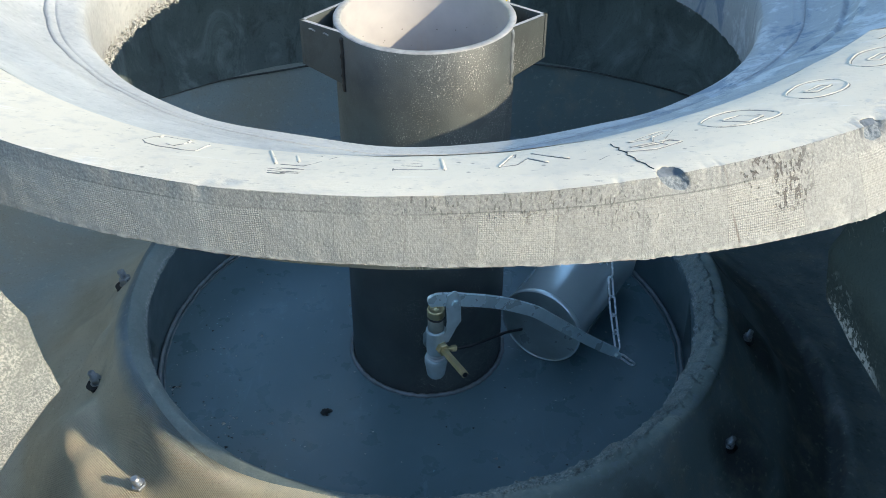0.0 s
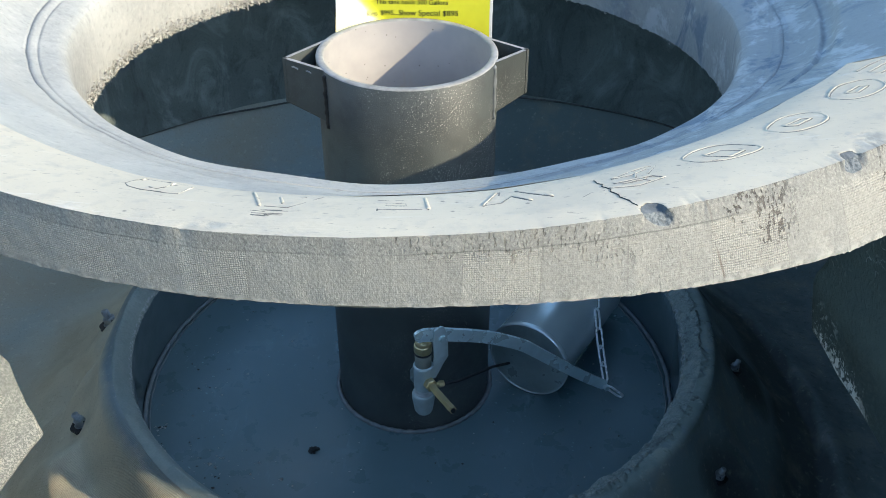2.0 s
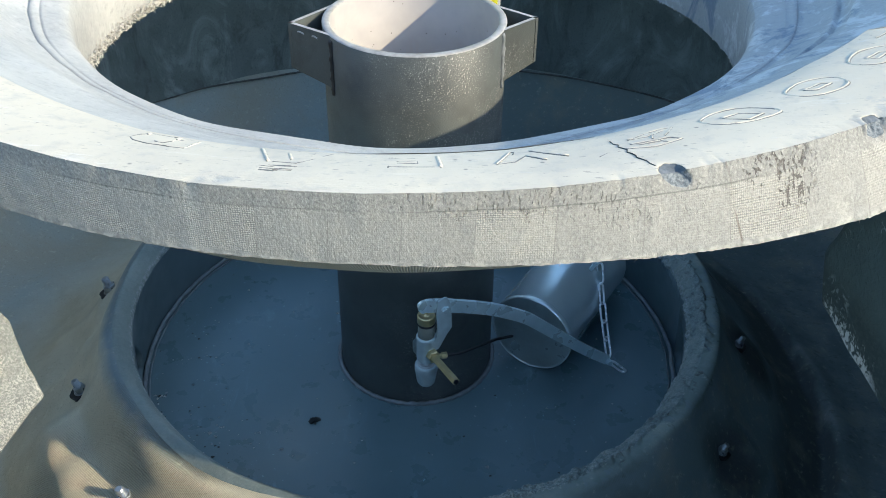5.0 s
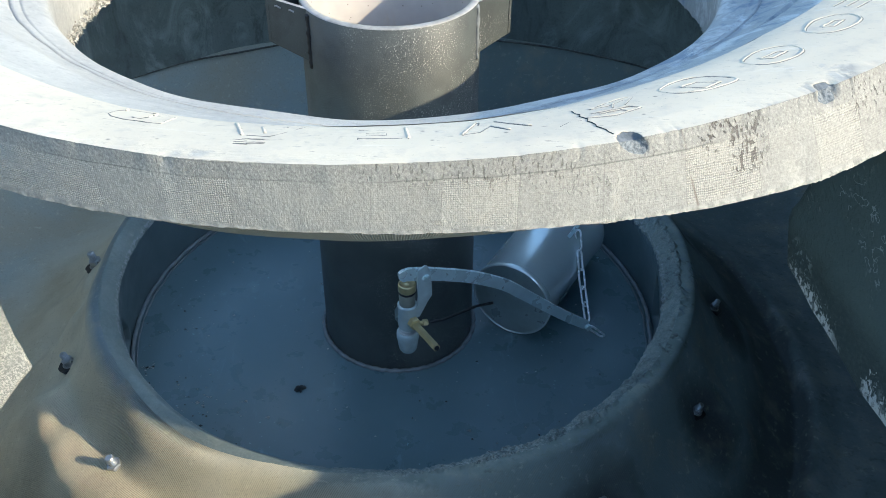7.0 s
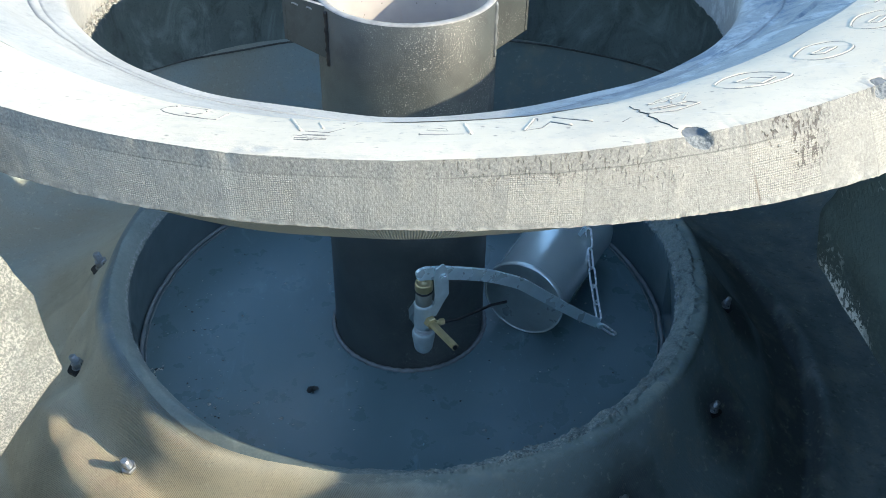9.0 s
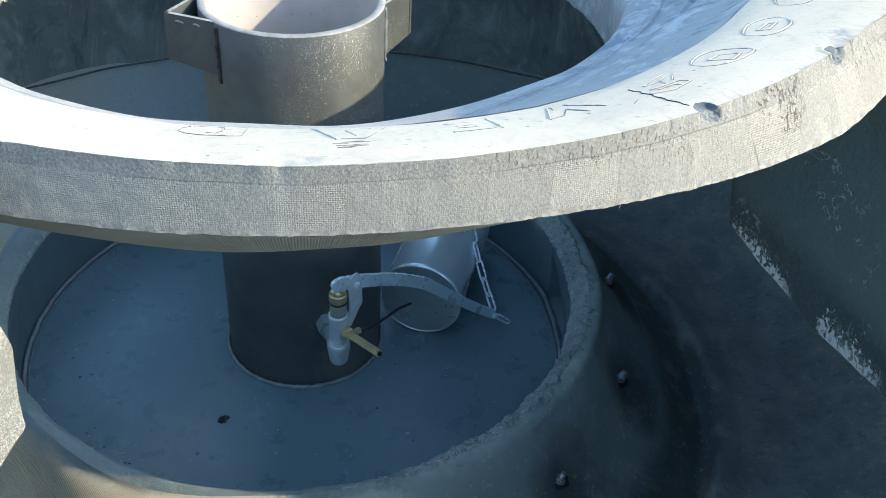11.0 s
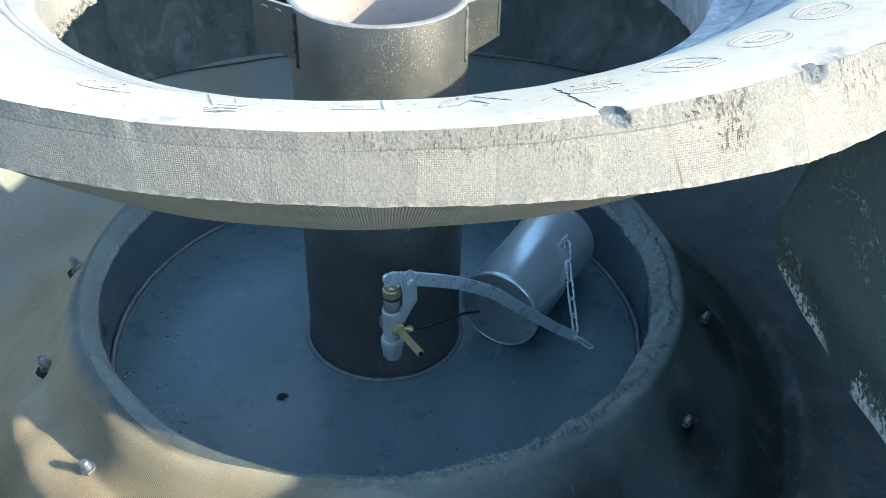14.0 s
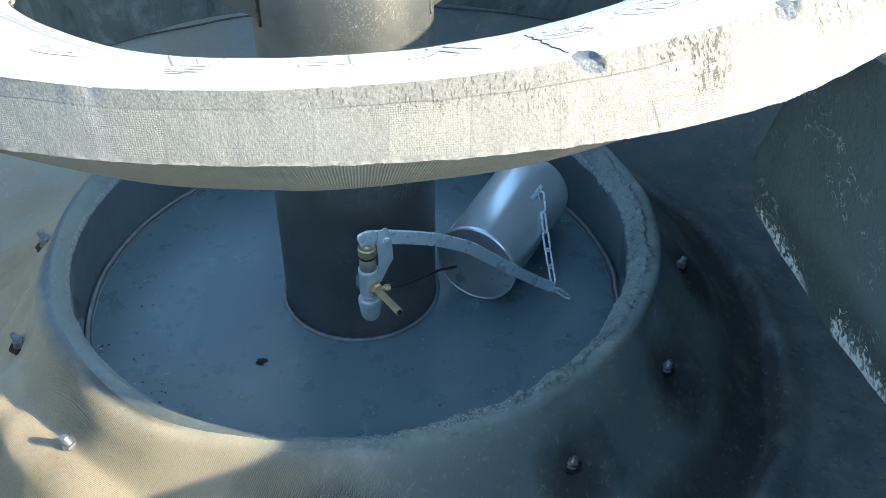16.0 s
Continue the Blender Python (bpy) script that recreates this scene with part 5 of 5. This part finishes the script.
def lever():
    """The bent flat bar from the pivot down to the chain."""
    line = [(0.0188, -0.1952, 0.2450), (0.0205, -0.1942, 0.2455), (0.0230, -0.1927, 0.2462), (0.0290, -0.1890, 0.2462), (0.0400, -0.1825, 0.2420), (0.0530, -0.1747, 0.2370), (0.0670, -0.1665, 0.2300), (0.092, -0.1515, 0.2172), (0.117, -0.1365, 0.2025), (0.140, -0.1230, 0.1862), (0.163, -0.1095, 0.1680),
            (0.184, -0.0970, 0.1455), (0.205, -0.0848, 0.1225), (0.228, -0.0712, 0.0975), (0.251, -0.0575, 0.0725), (0.274, -0.0440, 0.0490), (0.297, -0.0305, 0.0270)]
    knots, line = line, []
    for i in range(len(knots) - 1):
        p0, p1, p2, p3 = (Vector(knots[min(max(j, 0), len(knots) - 1)]) for j in (i - 1, i, i + 1, i + 2))
        for k in ((0.0,) if i < 4 else (0.0, 0.33, 0.67)):
            line.append(0.5 * (2 * p1 + (p2 - p0) * k + (2 * p0 - 5 * p1 + 4 * p2 - p3) * k**2 + (3 * p1 - p0 - 3 * p2 + p3) * k**3))
    line.append(Vector(knots[-1]))
    bm = bmesh.new()
    side = Vector((-0.50, 0.86, 0)).normalized() * 0.0024
    rows = []
    for i, p in enumerate(line):
        d = (Vector(line[min(i + 1, len(line) - 1)]) - Vector(line[max(i - 1, 0)])).normalized()
        up = Vector((0, 0, 1)) - d * d.z
        up = up.normalized() * (0.0035, 0.0075, 0.0092, 0.0096)[min(i, 3)] * (1.0 - 0.006 * max(0, i - 6))
        rows.append([bm.verts.new(Vector(p) + s * side + k * up) for s, k in ((-1, -1), (1, -1), (1, 1), (-1, 1))])
    for p, q in zip(rows, rows[1:]):
        for j in range(4):
            bm.faces.new((p[j], p[(j + 1) % 4], q[(j + 1) % 4], q[j]))
    bm.faces.new(rows[0][::-1])
    bm.faces.new(rows[-1])
    bmesh.ops.bevel(bm, geom=[e for e in bm.edges if e.calc_face_angle(0) > 0.8], offset=0.0007, segments=1, affect="EDGES")
    return part("lever", bm, ZINC, valve, "bent flat galvanised lever")


lever()
vb = bmesh.new()
rod(vb, (0.0555, -0.1847, 0.2353), (0.0460, -0.1683, 0.2353), 0.0030, seg=12)
rod(vb, (0.0552, -0.1841, 0.2353), (0.0532, -0.1807, 0.2353), 0.0056, seg=6)
part("pivot_bolt", vb, ZINC, valve, "pivot bolt")
vb = bmesh.new()
rod(vb, (0.3000, -0.0370, 0.0270), (0.2925, -0.0225, 0.0270), 0.0030, seg=12)
rod(vb, (0.3012, -0.0393, 0.0270), (0.2982, -0.0336, 0.0270), 0.0052, seg=6)
part("chain_bolt", vb, ZINC, valve, "chain bolt at the lever's end")

# ---- float on its chain ----
FA = Vector((0.177, -0.024, 0.0665))
FD = Vector((math.cos(radians(63.3)), math.sin(radians(63.3)), 0))
FR, FL = 0.066, 0.229
float_can = thing("float", "galvanised sheet-metal float cylinder lying on the plate", "float")


def float_shell():
    verts, faces = [], []
    m = Matrix.Translation(FA) @ FD.to_track_quat("Z", "Y").to_matrix().to_4x4()
    line = [(0.0, 0.0012), (FR - 0.0034, 0.0012), (FR - 0.0030, 0.0), (FR - 0.0016, 0.0), (FR - 0.0004, 0.0012), (FR, 0.0030), (FR, 0.0085), (FR - 0.0012, 0.0105), (FR - 0.0012, FL - 0.007), (FR, FL - 0.005), (FR, FL - 0.001), (FR - 0.001, FL), (FR - 0.003, FL), (FR - 0.0035, FL - 0.003), (0.0, FL - 0.003)]
    bm = bmesh.new()
    seg = 72
    loops = []
    for r, h in line:
        loops.append([bm.verts.new(m @ Vector((r * math.cos(2 * math.pi * i / seg), r * math.sin(2 * math.pi * i / seg), h))) for i in range(seg)] if r else [bm.verts.new(m @ Vector((0, 0, h)))])
    for lo, hi in zip(loops, loops[1:]):
        for i in range(seg):
            j = (i + 1) % seg
            f = [lo[i % len(lo)], lo[j % len(lo)], hi[j % len(hi)], hi[i % len(hi)]]
            f = list(dict.fromkeys(f))
            bm.faces.new(f).smooth = True
    return bm


fb = float_shell()
shell = part("shell", fb, FLOAT_ZINC, float_can)
shell.data.materials.append(ZINC_DULL)
for poly in shell.data.polygons:
    poly.use_smooth = abs(poly.normal.dot(FD)) < 0.5
    poly.material_index = 1 if abs(poly.normal.dot(FD)) > 0.95 and poly.area > 0.0001 else 0
vb = bmesh.new()
FU = Vector((0, 0, 1))
FS = FD.cross(FU)
lug = FA + FD * 0.150 + (FU * math.cos(radians(38)) + FS * math.sin(radians(38))) * FR
ln = (lug - FA - FD * 0.150).normalized()
lt = ln.cross(FD)
slab(vb, [lug - FD * 0.022 - ln * 0.001, lug + FD * 0.022 - ln * 0.001, lug + FD * 0.018 + ln * 0.0015, lug + FD * 0.007 + ln * 0.004, lug - FD * 0.007 + ln * 0.004, lug - FD * 0.018 + ln * 0.0015], lt * 0.006, 0.0006)
rod(vb, lug + lt * 0.003 - FD * 0.004 + ln * 0.005, lug + lt * 0.003 + FD * 0.008 + ln * 0.006, 0.0024, seg=8)
part("welded_lug", vb, ZINC, float_can, "bright welded strap lug")

LINK_L, LINK_W, WIRE = 0.0362, 0.0142, 0.0018


def link_mesh():
    bm = bmesh.new()
    pts, rr, half = [], LINK_W / 2 - WIRE, LINK_L / 2 - LINK_W / 2
    for s in (1, -1):
        for i in range(9):
            a = -math.pi / 2 + math.pi * i / 8
            pts.append((s * (half + rr * math.cos(a)), s * rr * math.sin(a), 0))
    tube_path(bm, pts, WIRE, 8, True)
    me = bpy.data.meshes.new("link")
    bmesh.ops.recalc_face_normals(bm, faces=bm.faces)
    for f in bm.faces:
        f.smooth = True
    bm.to_mesh(me)
    bm.free()
    me.materials.append(BRIGHT)
    return me


chain = thing("chain", "short bright steel chain from float to lever", "chain")
link_data = link_mesh()


def lay_link(a, b, spin):
    a, b = Vector(a), Vector(b)
    x = (b - a).normalized()
    y = x.cross(Vector((0.3, 0.9, 0.1))).normalized()
    z = x.cross(y)
    y, z = y * math.cos(spin) + z * math.sin(spin), z * math.cos(spin) - y * math.sin(spin)
    m = Matrix((x, y, z)).transposed().to_4x4()
    m.translation = (a + b) / 2
    ob = new("link", link_data)
    ob.matrix_world = m
    ob.parent = chain
    return ob


top, low_end = lug + ln * 0.006, Vector((0.2990, -0.0260, 0.0330))
for i in range(5):
    a, b = (top.lerp(low_end, k / 5) - Vector((0, 0, 0.010 * math.sin(math.pi * k / 5))) for k in (i, i + 1))
    lay_link(a, b, (i % 2) * math.pi / 2 + 0.15)
lay_link((0.3010, -0.0350, 0.0280), (0.3265, -0.0335, 0.0060), 0.15)

# ---- bolts round the bead ----
first_bolt = None


def stud_bolt():
    ob = thing("stud_bolt", "galvanised stud with nut and washer through the tire bead", "bolt", "bolts round the bead")
    bm = bmesh.new()
    rod(bm, (0, 0, -0.006), (0, 0, 0.0010), 0.0225, seg=28, bevel=0.0008)
    for v in bm.verts:
        v.co.xy *= 1.0 + 0.30 * noise.noise(v.co * 70)
    part("rubber_washer", bm, BLACK, ob, "black rubber sealing washer")
    bm = bmesh.new()
    rod(bm, (0, 0, 0.0), (0, 0, 0.0025), 0.0145, seg=24, bevel=0.0006)
    part("washer", bm, STEEL, ob, "round steel washer")
    bm = bmesh.new()
    rod(bm, (0, 0, 0.0025), (0, 0, 0.0140), 0.0122, seg=6, bevel=0.0012)
    part("nut", bm, STEEL, ob)
    bm = bmesh.new()
    line = [(-0.010, 0.0066)] + [(0.0132 + i * 0.00115, 0.0074 if i % 2 else 0.0060) for i in range(14)] + [(0.0300, 0.0060), (0.0308, 0.0048)]
    loops = [[bm.verts.new((r * math.cos(math.pi * k / 7), r * math.sin(math.pi * k / 7), h)) for k in range(14)] for h, r in line]
    for lo, hi in zip(loops, loops[1:]):
        for k in range(14):
            bm.faces.new((lo[k], lo[(k + 1) % 14], hi[(k + 1) % 14], hi[k]))
    bm.faces.new(loops[0][::-1])
    bm.faces.new(loops[-1])
    part("shaft", bm, STEEL, ob)
    return ob


for deg in BOLT_ANGLES:
    a = radians(deg)
    r0 = 0.499 if 180 < deg < 250 else 0.494 if 150 < deg < 180 else 0.491
    foot = Vector((r0 * math.cos(a), r0 * math.sin(a), 0.0650 if deg < 180 and deg > 150 else 0.0540 if 150 < deg < 250 else 0.0645 if deg > 340 or deg < 30 else 0.0575))
    lean = Vector((0.28 * math.cos(a), 0.28 * math.sin(a), 0.95)).normalized()
    m = Matrix.Translation(foot) @ lean.to_track_quat("Z", "Y").to_matrix().to_4x4() @ pose(0, 0, 0, 0, 0, deg * 7 % 60) @ Matrix.Scale(1.0 if 220 < deg < 250 else 0.85 if 150 < deg < 250 else 0.66, 4)
    if first_bolt is None:
        first_bolt = stud_bolt()
        first_bolt.matrix_world = m
    else:
        copy_thing(first_bolt, m)

# ---- dirt on the plate ----
rnd = random.Random(12)


def clod(name, where, size, mat, label):
    """A jagged lump with a few crumbs fallen from it."""
    bm = bmesh.new()
    for k in range(7):
        s = size * (1.0 if k == 0 else rnd.uniform(0.25, 0.6))
        p = Vector((0, 0, 0)) if k == 0 else Vector((rnd.gauss(0, size * 0.7), rnd.gauss(0, size * 0.7), 0))
        for v in bmesh.ops.create_icosphere(bm, subdivisions=3 if k == 0 else 2, radius=s)["verts"]:
            q = v.co * (1.0 + 0.55 * noise.noise(v.co * 2.2 / s + Vector((k, 0, 0))) + 0.35 * noise.noise(v.co * 6.0 / s))
            v.co = Vector((q.x, q.y * 0.8, max(q.z * 0.9, -0.4 * s) + 0.4 * s)) + p
    for v in bm.verts:
        v.co += Vector(where)
    return tagged(part(name, bm, mat), label, "dirt")


clod("dirt_clod", (-0.137, -0.164, 0.0), 0.0055, DIRT, "dark crumbly clod of dirt on the plate")


def grains(count, lo, hi, seed, spots):
    g = random.Random(seed)
    verts, faces = [], []
    for _ in range(count):
        if spots and g.random() < 0.55:
            cx, cy, sd = g.choice(spots)
            x, y = g.gauss(cx, sd), g.gauss(cy, sd)
        else:
            a, r = g.uniform(0, 2 * math.pi), 0.40 * math.sqrt(g.random())
            x, y = r * math.cos(a), r * math.sin(a)
        if not 0.128 < math.hypot(x, y) < 0.405:
            continue
        s = g.uniform(lo, hi) * (2.0 if g.random() < 0.06 else 1.0)
        i = len(verts)
        t = g.uniform(0, 6.28)
        for k in range(3):
            verts.append((x + s * math.cos(t + 2.1 * k), y + s * g.uniform(0.5, 1.0) * math.sin(t + 2.1 * k), 0.0001))
        verts.append((x + s * 0.2, y, s * 0.9))
        faces += [(i, i + 1, i + 3), (i + 1, i + 2, i + 3), (i + 2, i, i + 3), (i, i + 2, i + 1)]
    return verts, faces


SPOTS = [(-0.30, -0.15, 0.035), (-0.27, -0.19, 0.02), (-0.33, -0.02, 0.03), (-0.24, -0.22, 0.03), (-0.378, -0.13, 0.006), (-0.357, -0.18, 0.006), (-0.332, -0.225, 0.006), (-0.30, -0.265, 0.006)]
gv, gf = grains(240, 0.0008, 0.0024, 5, SPOTS)
tagged(mesh_ob("grit", gv, gf, GRIT, None, "", False), "pale grit scattered over the plate", "grit", kind="stuff")
gv, gf = grains(90, 0.0008, 0.0026, 6, SPOTS)
tagged(mesh_ob("dirt_crumbs", gv, gf, DIRT, None, "", False), "dark dirt crumbs scattered over the plate", "dirt", kind="stuff")
